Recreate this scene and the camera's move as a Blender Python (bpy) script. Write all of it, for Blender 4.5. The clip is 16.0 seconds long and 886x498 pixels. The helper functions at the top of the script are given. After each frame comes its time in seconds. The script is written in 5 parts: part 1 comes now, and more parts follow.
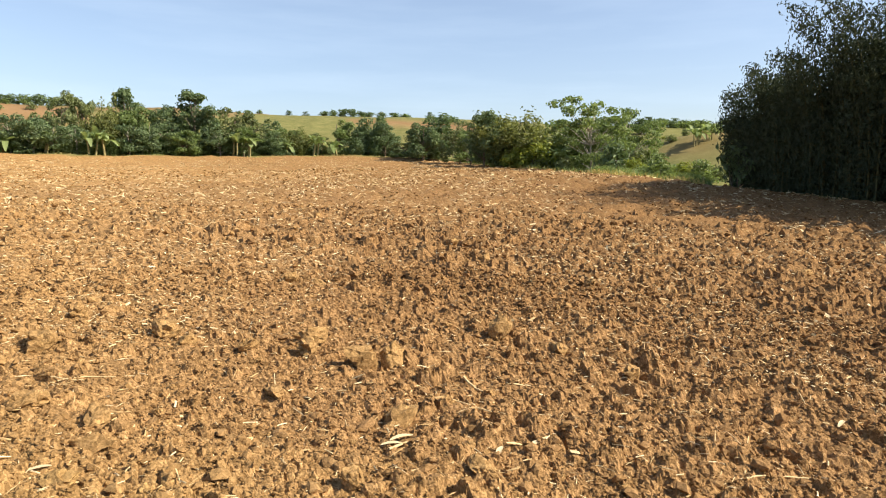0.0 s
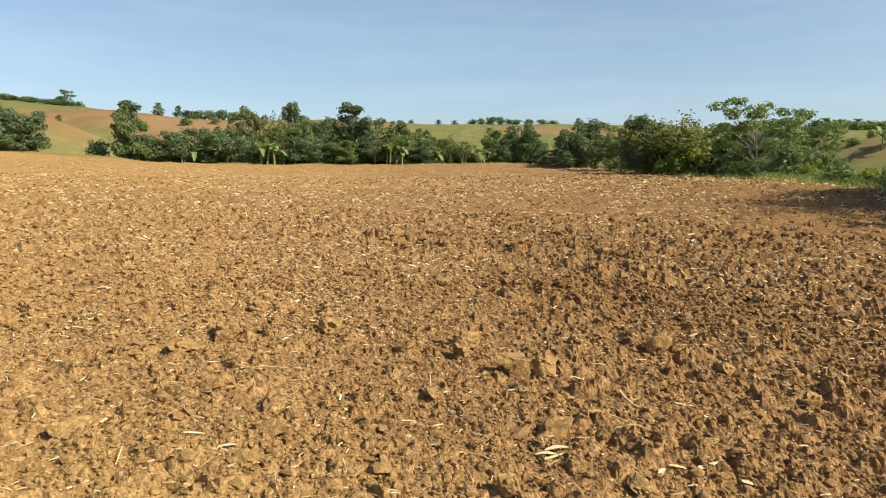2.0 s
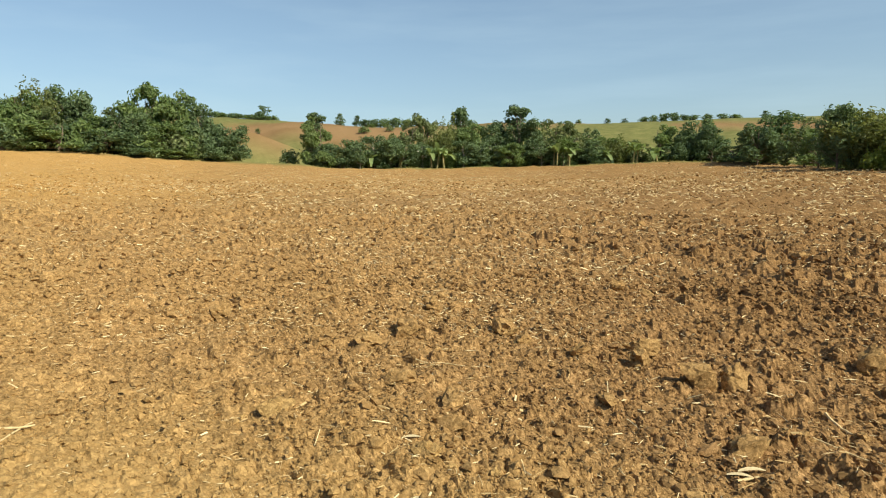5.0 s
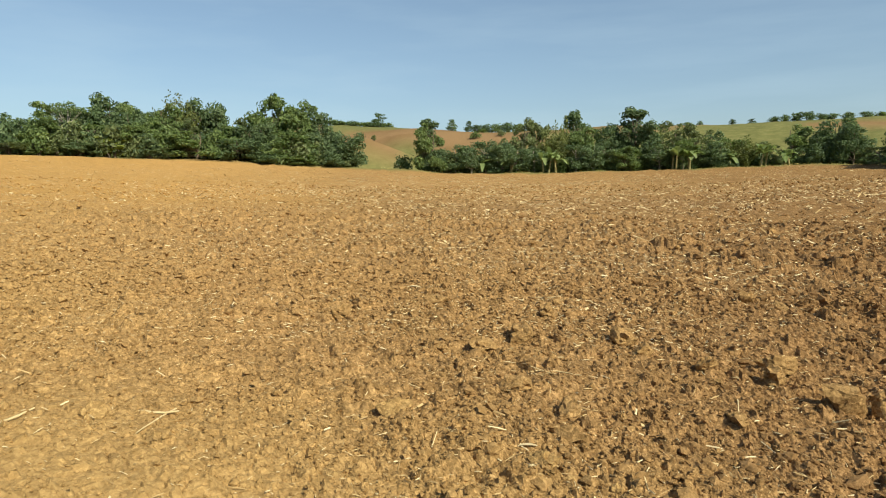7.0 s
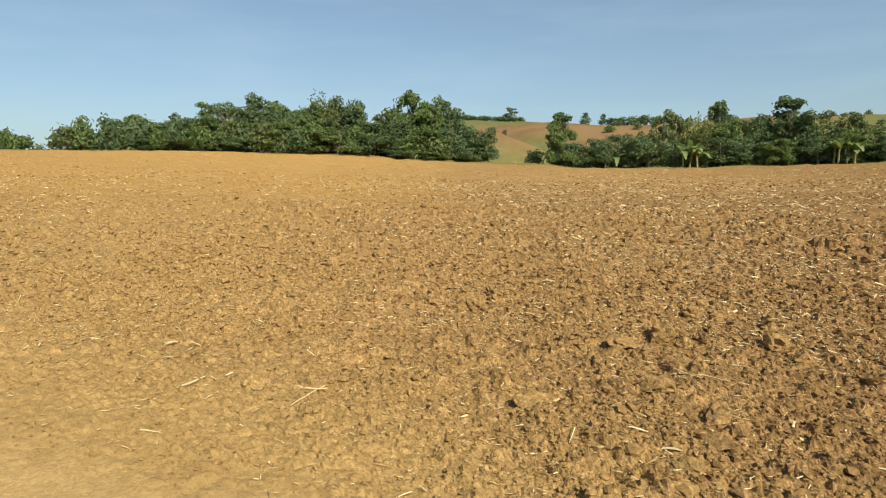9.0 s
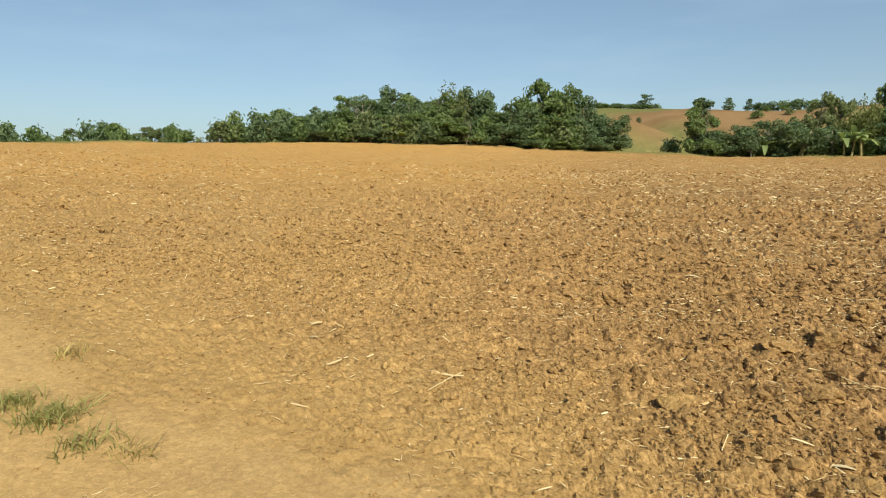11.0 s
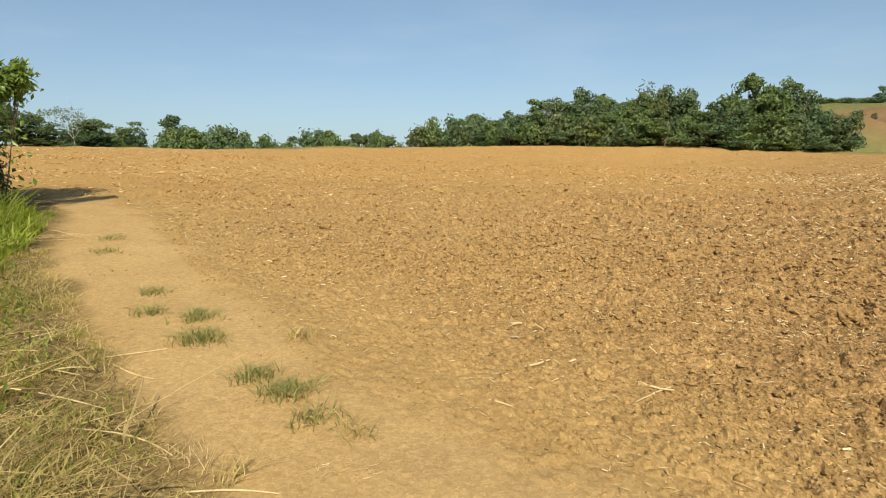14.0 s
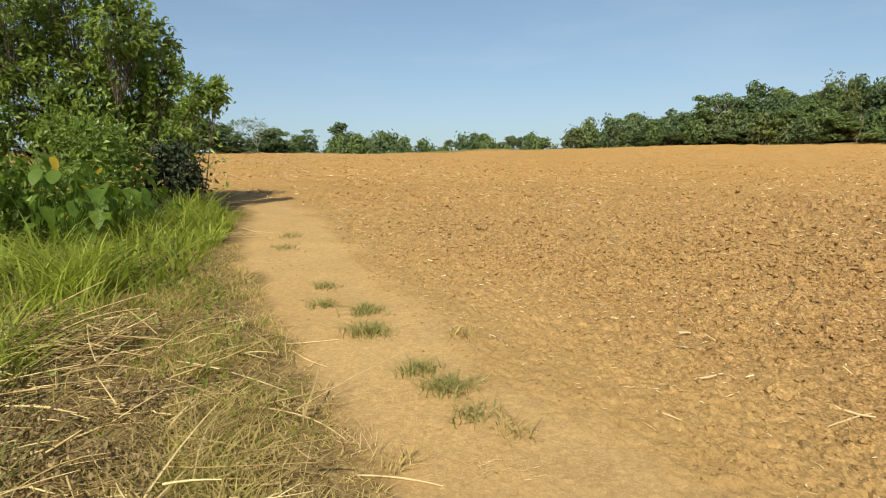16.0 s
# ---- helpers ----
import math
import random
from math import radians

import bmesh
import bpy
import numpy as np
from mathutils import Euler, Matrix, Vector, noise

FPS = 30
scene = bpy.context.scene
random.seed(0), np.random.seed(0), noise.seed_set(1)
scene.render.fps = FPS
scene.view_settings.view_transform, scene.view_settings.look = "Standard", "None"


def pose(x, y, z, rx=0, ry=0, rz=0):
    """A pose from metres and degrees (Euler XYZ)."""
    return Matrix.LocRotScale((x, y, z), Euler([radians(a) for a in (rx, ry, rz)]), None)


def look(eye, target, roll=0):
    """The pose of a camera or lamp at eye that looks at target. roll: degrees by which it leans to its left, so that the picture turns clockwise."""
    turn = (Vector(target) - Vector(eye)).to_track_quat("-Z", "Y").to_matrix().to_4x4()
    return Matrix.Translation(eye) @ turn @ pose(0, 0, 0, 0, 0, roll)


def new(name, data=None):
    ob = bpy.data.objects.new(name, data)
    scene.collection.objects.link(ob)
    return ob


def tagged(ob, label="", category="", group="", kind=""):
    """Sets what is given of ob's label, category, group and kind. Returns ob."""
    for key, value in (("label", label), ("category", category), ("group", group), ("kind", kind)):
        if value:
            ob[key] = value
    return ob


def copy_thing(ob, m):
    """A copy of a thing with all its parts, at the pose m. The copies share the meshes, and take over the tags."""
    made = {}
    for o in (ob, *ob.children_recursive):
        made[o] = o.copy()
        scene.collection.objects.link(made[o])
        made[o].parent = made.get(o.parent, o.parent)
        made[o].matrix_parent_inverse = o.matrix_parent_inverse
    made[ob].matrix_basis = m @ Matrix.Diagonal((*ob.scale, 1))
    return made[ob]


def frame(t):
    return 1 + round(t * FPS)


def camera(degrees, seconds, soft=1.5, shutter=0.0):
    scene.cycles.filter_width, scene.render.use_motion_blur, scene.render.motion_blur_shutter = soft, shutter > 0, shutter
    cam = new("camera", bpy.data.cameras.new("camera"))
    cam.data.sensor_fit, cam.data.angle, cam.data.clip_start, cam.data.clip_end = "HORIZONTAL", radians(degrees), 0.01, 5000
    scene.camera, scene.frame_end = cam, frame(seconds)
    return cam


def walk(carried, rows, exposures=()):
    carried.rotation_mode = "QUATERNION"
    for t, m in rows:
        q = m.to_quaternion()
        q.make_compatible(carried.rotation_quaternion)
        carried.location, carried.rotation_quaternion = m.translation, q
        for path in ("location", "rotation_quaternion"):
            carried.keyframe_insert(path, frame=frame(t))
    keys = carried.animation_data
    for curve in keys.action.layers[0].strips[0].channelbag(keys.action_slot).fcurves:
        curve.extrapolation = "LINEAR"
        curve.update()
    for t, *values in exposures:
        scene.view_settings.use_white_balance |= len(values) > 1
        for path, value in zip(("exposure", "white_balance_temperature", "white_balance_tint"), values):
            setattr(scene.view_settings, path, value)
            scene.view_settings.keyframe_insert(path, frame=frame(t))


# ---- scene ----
cam = camera(69.71, 16.0, soft=1.1)
# seconds, eye, degrees to the left, up, and lean
ROWS = [
    (0.0, -0.049, 0.045, 1.498, -0.86, -6.80, 0.35),
    (0.5, -0.075, 0.048, 1.498, 2.22, -6.13, 0.29),
    (1.0, -0.092, 0.046, 1.496, 5.74, -6.19, 0.36),
    (1.5, -0.116, 0.046, 1.492, 9.22, -6.19, 0.46),
    (2.0, -0.129, 0.045, 1.495, 12.13, -6.23, 0.31),
    (2.5, -0.143, 0.040, 1.495, 15.07, -6.37, -0.23),
    (3.0, -0.155, 0.039, 1.496, 17.64, -6.57, -0.50),
    (3.5, -0.173, 0.031, 1.496, 20.00, -5.84, -0.37),
    (4.0, -0.181, 0.030, 1.495, 22.22, -5.92, -0.35),
    (4.5, -0.188, 0.023, 1.495, 24.61, -6.05, -0.50),
    (7.0, -0.246, 0.007, 1.496, 36.84, -5.46, -0.72),
    (7.5, -0.266, -0.007, 1.492, 39.82, -5.61, -0.60),
    (8.0, -0.281, -0.019, 1.490, 42.95, -6.04, -0.32),
    (8.5, -0.283, -0.033, 1.486, 45.59, -5.85, -0.33),
    (11.0, -0.372, -0.080, 1.470, 59.72, -6.65, -0.30),
    (11.5, -0.390, -0.096, 1.469, 61.99, -6.20, -0.23),
    (12.0, -0.401, -0.116, 1.466, 65.15, -6.04, -0.02),
    (12.5, -0.411, -0.131, 1.462, 67.90, -6.41, 0.05),
    (13.0, -0.418, -0.148, 1.459, 70.80, -6.41, 0.09),
    (13.5, -0.423, -0.164, 1.460, 73.39, -6.37, 0.33),
    (14.0, -0.431, -0.179, 1.460, 76.51, -6.30, -0.13),
    (14.5, -0.435, -0.189, 1.457, 79.66, -6.31, -0.35),
    (15.0, -0.437, -0.205, 1.456, 82.86, -6.02, -0.37),
    (15.5, -0.445, -0.219, 1.455, 86.37, -5.87, -0.55),
    (16.0, -0.441, -0.236, 1.454, 90.19, -6.04, -0.39),
]


def ahead(yaw, pitch):
    a, b = radians(yaw), radians(pitch)
    return Vector((-math.sin(a) * math.cos(b), math.cos(a) * math.cos(b), math.sin(b)))


walk(cam, [(t, look((x, y, z), Vector((x, y, z)) + ahead(yaw, pitch), roll)) for t, x, y, z, yaw, pitch, roll in ROWS],
     exposures=[(0.0, 0.88, 6460, 13), (0.5, 0.79, 6420, 12), (1.5, 0.61, 6400, 8), (3.0, 0.54, 6380, 5), (4.5, 0.45, 6360, 1), (8.0, 0.27, 6350, 2), (11.5, 0.23, 6280, 3), (16.0, 0.24, 6280, 6)])

# ---- light ----
SUN_EL, SUN_AZ = 40.0, -103.0  # height of the sun, and its bearing to the left of +y
world = bpy.data.worlds.new("sky")
scene.world = world
world.use_nodes = True
wt = world.node_tree
sky = wt.nodes.new("ShaderNodeTexSky")
sky.sky_type, sky.sun_disc = "NISHITA", False
sky.sun_elevation, sky.sun_rotation = radians(SUN_EL), radians(-SUN_AZ)
sky.air_density, sky.dust_density, sky.ozone_density = 0.9, 1.5, 1.2
# thin streaks of high cloud over the whole sky
place = wt.nodes.new("ShaderNodeTexCoord")
squash = wt.nodes.new("ShaderNodeMapping")
squash.inputs["Scale"].default_value = (2.0, 3.2, 16.0)
streak = wt.nodes.new("ShaderNodeTexNoise")
streak.inputs["Scale"].default_value, streak.inputs["Detail"].default_value, streak.inputs["Roughness"].default_value = 1.3, 5.0, 0.55
thin = wt.nodes.new("ShaderNodeMapRange")
thin.inputs["From Min"].default_value, thin.inputs["From Max"].default_value = 0.46, 0.80
thin.inputs["To Min"].default_value, thin.inputs["To Max"].default_value = 0.20, 0.42
veil = wt.nodes.new("ShaderNodeMix")
veil.data_type = "RGBA"
veil.inputs["B"].default_value = (5.0, 6.1, 7.0, 1)
wt.links.new(place.outputs["Generated"], squash.inputs["Vector"])
wt.links.new(squash.outputs[0], streak.inputs["Vector"])
wt.links.new(streak.outputs["Fac"], thin.inputs["Value"])
# seen through more air towards the horizon
parts = wt.nodes.new("ShaderNodeSeparateXYZ")
low_sky = wt.nodes.new("ShaderNodeMapRange")
low_sky.inputs["From Min"].default_value, low_sky.inputs["From Max"].default_value = 0.05, 0.75
low_sky.inputs["To Min"].default_value, low_sky.inputs["To Max"].default_value = 1.0, 0.12
thinned = wt.nodes.new("ShaderNodeMath")
thinned.operation = "MULTIPLY"
wt.links.new(place.outputs["Generated"], parts.inputs[0])
wt.links.new(parts.outputs["Z"], low_sky.inputs["Value"])
wt.links.new(thin.outputs[0], thinned.inputs[0])
wt.links.new(low_sky.outputs[0], thinned.inputs[1])
wt.links.new(thinned.outputs[0], veil.inputs["Factor"])
wt.links.new(sky.outputs[0], veil.inputs["A"])
wt.links.new(veil.outputs["Result"], wt.nodes["Background"].inputs[0])
wt.nodes["Background"].inputs[1].default_value = 0.098
sun = new("sun", bpy.data.lights.new("sun", "SUN"))
sun.data.energy, sun.data.angle, sun.data.color = 5.0, radians(0.55), (1.0, 0.91, 0.72)
sun.matrix_world = look((0, 0, 60), Vector((0, 0, 60)) - ahead(SUN_AZ, SUN_EL))


# ---- materials ----
class Nodes:
    """A material's node tree, with short ways to add and join nodes."""

    def __init__(self, name, rough=0.9):
        self.mat = bpy.data.materials.new(name)
        self.mat.use_nodes = True
        self.tree = self.mat.node_tree
        self.bsdf = self.tree.nodes["Principled BSDF"]
        self.out = self.tree.nodes["Material Output"]
        self.bsdf.inputs["Roughness"].default_value = rough
        self.bsdf.inputs["Specular IOR Level"].default_value = 0.25

    def node(self, kind, **put):
        n = self.tree.nodes.new(kind)
        for key, value in put.items():
            n.inputs[key.replace("_", " ")].default_value = value
        return n

    def link(self, a, b):
        self.tree.links.new(a, b)

    def coords(self):
        return self.node("ShaderNodeNewGeometry").outputs["Position"]

    def noise(self, scale, detail=4.0, rough=0.6, where=None):
        n = self.node("ShaderNodeTexNoise", Scale=scale, Detail=detail, Roughness=rough)
        self.link(where or self.coords(), n.inputs["Vector"])
        return n.outputs["Fac"]

    def ramp(self, value, *stops):
        n = self.node("ShaderNodeValToRGB")
        e = n.color_ramp.elements
        while len(e) < len(stops):
            e.new(0.5)
        for spot, (at, colour) in zip(e, stops):
            spot.position, spot.color = at, (*colour, 1)
        self.link(value, n.inputs[0])
        return n.outputs["Color"]

    def step(self, value, a, b):
        n = self.node("ShaderNodeMapRange")
        n.inputs["From Min"].default_value, n.inputs["From Max"].default_value = a, b
        self.link(value, n.inputs["Value"])
        return n.outputs["Result"]

    def mix(self, fac, a, b, way="MIX"):
        n = self.tree.nodes.new("ShaderNodeMix")
        n.data_type, n.blend_type = "RGBA", way
        for put, spot in ((fac, n.inputs["Factor"]), (a, n.inputs["A"]), (b, n.inputs["B"])):
            if isinstance(put, (int, float)):
                spot.default_value = put
            elif isinstance(put, tuple):
                spot.default_value = (*put, 1)
            else:
                self.link(put, spot)
        return n.outputs["Result"]

    def attr(self, name):
        n = self.tree.nodes.new("ShaderNodeAttribute")
        n.attribute_name = name
        return n.outputs["Fac"]

    def times(self, a, b):
        n = self.tree.nodes.new("ShaderNodeMath")
        n.operation = "MULTIPLY"
        for put, spot in ((a, n.inputs[0]), (b, n.inputs[1])):
            if isinstance(put, (int, float)):
                spot.default_value = put
            else:
                self.link(put, spot)
        return n.outputs[0]

    def colour(self, c):
        if isinstance(c, tuple):
            self.bsdf.inputs["Base Color"].default_value = (*c, 1)
        else:
            self.link(c, self.bsdf.inputs["Base Color"])

    def bump(self, value, strength, distance):
        n = self.node("ShaderNodeBump", Strength=strength, Distance=distance)
        self.link(value, n.inputs["Height"])
        last = self.bsdf.inputs["Normal"]
        if last.is_linked:
            self.link(last.links[0].from_socket, n.inputs["Normal"])
        self.link(n.outputs[0], last)


def leaf_material(name, dark, mid, light, glow=0.35, rough=0.55, clump=0.9):
    """Leaves: three greens varied leaf by leaf and clump by clump, and light that comes through."""
    m = Nodes(name, rough)
    geo = m.node("ShaderNodeNewGeometry")
    info = m.node("ShaderNodeObjectInfo")
    each = m.ramp(geo.outputs["Random Per Island"], (0.0, dark), (0.5, mid), (1.0, light))
    big = m.noise(clump, 3, 0.6)
    c = m.mix(m.step(big, 0.35, 0.65), m.mix(0.6, each, dark), each)
    c = m.mix(m.times(info.outputs["Random"], 0.65), c, m.mix(0.6, c, light))
    m.colour(c)
    m.bsdf.inputs["Specular IOR Level"].default_value = 0.3
    thru = m.node("ShaderNodeBsdfTranslucent")
    m.link(m.mix(0.6, c, (light[0] * 1.5, light[1] * 1.6, light[2] * 0.9)), thru.inputs["Color"])
    both = m.node("ShaderNodeMixShader", Fac=glow)
    m.link(m.bsdf.outputs[0], both.inputs[1])
    m.link(thru.outputs[0], both.inputs[2])
    m.link(both.outputs[0], m.out.inputs["Surface"])
    return m.mat


def bark_material(name, dark, light, scale=9.0):
    m = Nodes(name, 0.9)
    n = m.noise(scale, 5, 0.65)
    m.colour(m.ramp(n, (0.3, dark), (0.7, light)))
    m.bump(n, 0.6, 0.03)
    return m.mat


def soil_material():
    """Ploughed soil, trodden path, weedy verge and the grass and tilled hills beyond, by the ground's zones."""
    m = Nodes("soil", 0.95)
    m.bsdf.inputs["Specular IOR Level"].default_value = 0.05
    grain, clod, patch = m.noise(95, 5, 0.7), m.noise(14, 4, 0.65), m.noise(0.55, 4, 0.6)
    wide = m.noise(0.09, 3, 0.55)
    brown = m.ramp(clod, (0.25, (0.155, 0.086, 0.035)), (0.55, (0.246, 0.141, 0.063)), (0.8, (0.330, 0.200, 0.094)))
    tan = m.ramp(clod, (0.25, (0.325, 0.205, 0.078)), (0.6, (0.385, 0.250, 0.098)), (0.85, (0.445, 0.300, 0.124)))
    red = m.ramp(clod, (0.25, (0.372, 0.211, 0.065)), (0.75, (0.498, 0.297, 0.097)))
    sand = m.ramp(patch, (0.3, (0.420, 0.268, 0.112)), (0.7, (0.476, 0.316, 0.138)))
    c = m.mix(m.attr("dry"), brown, tan)
    c = m.mix(m.attr("red"), c, red)
    c = m.mix(m.step(patch, 0.3, 0.75), m.mix(0.22, c, (0.17, 0.092, 0.036)), c)
    c = m.mix(m.step(wide, 0.35, 0.7), c, m.mix(0.25, c, (0.5, 0.3, 0.12)))
    # shade of clods seen towards the sun, painted into the soil colour
    c = m.mix(m.times(m.attr("sunward_shade"), 0.55), c, (0.125, 0.062, 0.026))
    c = m.mix(m.attr("path"), c, sand)
    thatch = m.ramp(m.noise(30, 5, 0.7), (0.36, (0.034, 0.023, 0.010)), (0.54, (0.185, 0.134, 0.055)), (0.8, (0.46, 0.355, 0.155)))
    c = m.mix(m.attr("verge"), c, thatch)
    grass = m.ramp(m.noise(0.35, 6, 0.7), (0.3, (0.070, 0.094, 0.030)), (0.5, (0.115, 0.140, 0.046)), (0.72, (0.180, 0.184, 0.072)))
    tilled = m.ramp(m.noise(0.05, 5, 0.6), (0.35, (0.155, 0.090, 0.044)), (0.6, (0.225, 0.140, 0.072)))
    field = m.mix(m.step(m.noise(0.012, 3, 0.5), 0.56, 0.62), grass, m.mix(0.35, tilled, grass))
    field = m.mix(m.attr("tilled"), field, tilled)
    c = m.mix(m.attr("outside"), c, field)
    geo = m.node("ShaderNodeNewGeometry")
    c = m.mix(m.times(geo.outputs["Random Per Island"], 0.30), c, m.mix(0.5, c, (0.46, 0.29, 0.12)))
    c = m.mix(0.35, c, m.mix(grain, m.mix(0.5, c, (0.09, 0.05, 0.02)), c))
    warp = m.node("ShaderNodeTexNoise", Scale=22.0, Detail=3.0)
    shifted = m.node("ShaderNodeVectorMath")
    shifted.operation = "MULTIPLY_ADD"
    m.link(m.coords(), warp.inputs["Vector"])
    m.link(warp.outputs["Color"], shifted.inputs[0])
    shifted.inputs[1].default_value = (0.045, 0.045, 0.045)
    m.link(m.coords(), shifted.inputs[2])
    worked = m.node("ShaderNodeMath")
    worked.operation, worked.inputs[1].default_value, worked.inputs[2].default_value = "MULTIPLY_ADD", 0.65, 0.35
    m.link(m.attr("coarse"), worked.inputs[0])
    loose = m.node("ShaderNodeMath")
    loose.operation, loose.inputs[0].default_value = "SUBTRACT", 1.0
    m.link(m.attr("path"), loose.inputs[1])
    # every crumb has its own tone
    for size, tone in ((33.0, 0.55), (85.0, 0.85)):
        bit = m.node("ShaderNodeTexVoronoi", Scale=size)
        m.link(shifted.outputs[0], bit.inputs["Vector"])
        shade = m.ramp(bit.outputs["Color"], (0.15, (0.64, 0.60, 0.56)), (0.5, (1.0, 1.0, 1.0)), (0.85, (1.50, 1.52, 1.56)))
        c = m.mix(m.times(worked.outputs[0], tone), c, m.mix(1.0, c, shade, "MULTIPLY"))
    m.colour(c)
    for size, deep, strong, where in ((21.0, 0.020, 0.22, worked), (58.0, 0.010, 0.12, loose)):
        cell = m.node("ShaderNodeTexVoronoi", Scale=size)
        cell.distance = "MANHATTAN"
        m.link(shifted.outputs[0], cell.inputs["Vector"])
        turned = m.node("ShaderNodeMath")
        turned.operation, turned.inputs[0].default_value = "SUBTRACT", 1.0
        m.link(cell.outputs["Distance"], turned.inputs[1])
        m.bump(m.times(turned.outputs[0], where.outputs[0]), strong, deep)
    m.bump(m.times(m.noise(34, 6, 0.78), worked.outputs[0]), 0.5, 0.03)
    m.bump(grain, 0.5, 0.008)
    return m.mat


def straw_material(name, dark, mid, light):
    m = Nodes(name, 0.75)
    geo = m.node("ShaderNodeNewGeometry")
    c = m.ramp(geo.outputs["Random Per Island"], (0.0, dark), (0.45, mid), (1.0, light))
    streak = m.noise(60, 3, 0.6)
    m.colour(m.mix(m.step(streak, 0.35, 0.7), m.mix(0.4, c, dark), c))
    return m.mat


LITTER = leaf_material("dead_leaves", (0.050, 0.034, 0.016), (0.170, 0.115, 0.052), (0.420, 0.310, 0.150), 0.2, 0.85, 3.0)
SOIL = soil_material()
STRAW = straw_material("straw", (0.38, 0.25, 0.11), (0.56, 0.41, 0.20), (0.82, 0.69, 0.43))
HUSK = straw_material("husk", (0.40, 0.30, 0.16), (0.54, 0.43, 0.25), (0.66, 0.55, 0.36))
STEMS = straw_material("dry_stems", (0.14, 0.085, 0.035), (0.46, 0.325, 0.13), (0.80, 0.63, 0.31))
BARK = bark_material("bark", (0.10, 0.075, 0.05), (0.24, 0.19, 0.14))
PALE_BARK = bark_material("pale_bark", (0.26, 0.22, 0.17), (0.52, 0.47, 0.39))
CULM = bark_material("bamboo_culm", (0.05, 0.055, 0.02), (0.13, 0.12, 0.05))
STEM = bark_material("banana_stem", (0.13, 0.12, 0.05), (0.32, 0.26, 0.12), 5)
# light end greyed and blued: the haze of distance is put into the colour
DARK_LEAF = leaf_material("dark_leaves", (0.042, 0.068, 0.030), (0.100, 0.148, 0.066), (0.190, 0.245, 0.115), 0.30)
MID_LEAF = leaf_material("green_leaves", (0.054, 0.088, 0.030), (0.132, 0.184, 0.062), (0.240, 0.295, 0.105), 0.33)
OLIVE_LEAF = leaf_material("olive_leaves", (0.060, 0.080, 0.031), (0.132, 0.162, 0.064), (0.220, 0.248, 0.105), 0.32)
FEATHER_LEAF = leaf_material("feathery_leaves", (0.070, 0.086, 0.024), (0.155, 0.176, 0.050), (0.250, 0.262, 0.090), 0.30)
LIME_LEAF = leaf_material("yellow_green_leaves", (0.090, 0.120, 0.018), (0.185, 0.225, 0.036), (0.310, 0.330, 0.075))
# near-black: the shade on the clump's seen side is put into this colour
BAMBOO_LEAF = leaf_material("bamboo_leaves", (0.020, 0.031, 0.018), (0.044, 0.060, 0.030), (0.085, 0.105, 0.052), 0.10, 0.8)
BIG_LEAF = leaf_material("large_leaves", (0.030, 0.062, 0.010), (0.080, 0.145, 0.020), (0.200, 0.275, 0.040), 0.42, 0.5, 9.0)
YELLOW_LEAF = leaf_material("yellow_leaves", (0.30, 0.20, 0.02), (0.48, 0.33, 0.03), (0.62, 0.45, 0.06), 0.35, 0.6, 9.0)
BANANA_LEAF = leaf_material("banana_leaves", (0.090, 0.135, 0.045), (0.185, 0.245, 0.085), (0.330, 0.380, 0.170))
BROAD_LEAF = leaf_material("broad_leaves", (0.022, 0.044, 0.012), (0.092, 0.160, 0.036), (0.365, 0.440, 0.110), 0.42, 0.36, 2.2)
# near-black greens that carry the shade between grass tussocks
GAP_SHADE_LEAF = leaf_material("gap_shade_leaves", (0.014, 0.022, 0.008), (0.040, 0.058, 0.016), (0.120, 0.140, 0.040), 0.2, 0.7, 3.0)
TUFT = leaf_material("tuft_blades", (0.150, 0.150, 0.044), (0.270, 0.262, 0.085), (0.420, 0.390, 0.160), 0.35, 0.65, 2.0)
GRASS = leaf_material("grass_blades", (0.018, 0.034, 0.005), (0.138, 0.190, 0.020), (0.440, 0.475, 0.075), 0.40, 0.6, 2.0)
DRY_GRASS = leaf_material("dry_grass_blades", (0.190, 0.146, 0.050), (0.430, 0.335, 0.118), (0.650, 0.510, 0.208), 0.3, 0.7, 2.0)


# ---- the land ----
HILL = (0.853, 1.488, -0.061, -1.185, 0.577, -1.183, 3.267, 0.572, -1.477, -0.187,
        1.961, 0.142, -0.7, -0.84, 0.418, -1.108, -0.895, -0.393, 0.087, -0.17)
# the field's outer edge: degrees to the left of +y, metres from the middle
EDGE_AZ = (-180, -90, -50, -35, -24, -14, -6.6, -1.6, 2, 20, 40, 60, 80, 110, 135, 180)
EDGE_R = (14, 14, 18, 22.5, 26, 33, 42, 57, 61, 62, 62, 62, 62, 61, 40, 14)


def polar(az, r):
    a = math.radians(az)
    return -r * math.sin(a), r * math.cos(a)


def smooth(a, b, v):
    s = np.clip((v - a) / (b - a), 0, 1)
    return s * s * (3 - 2 * s)


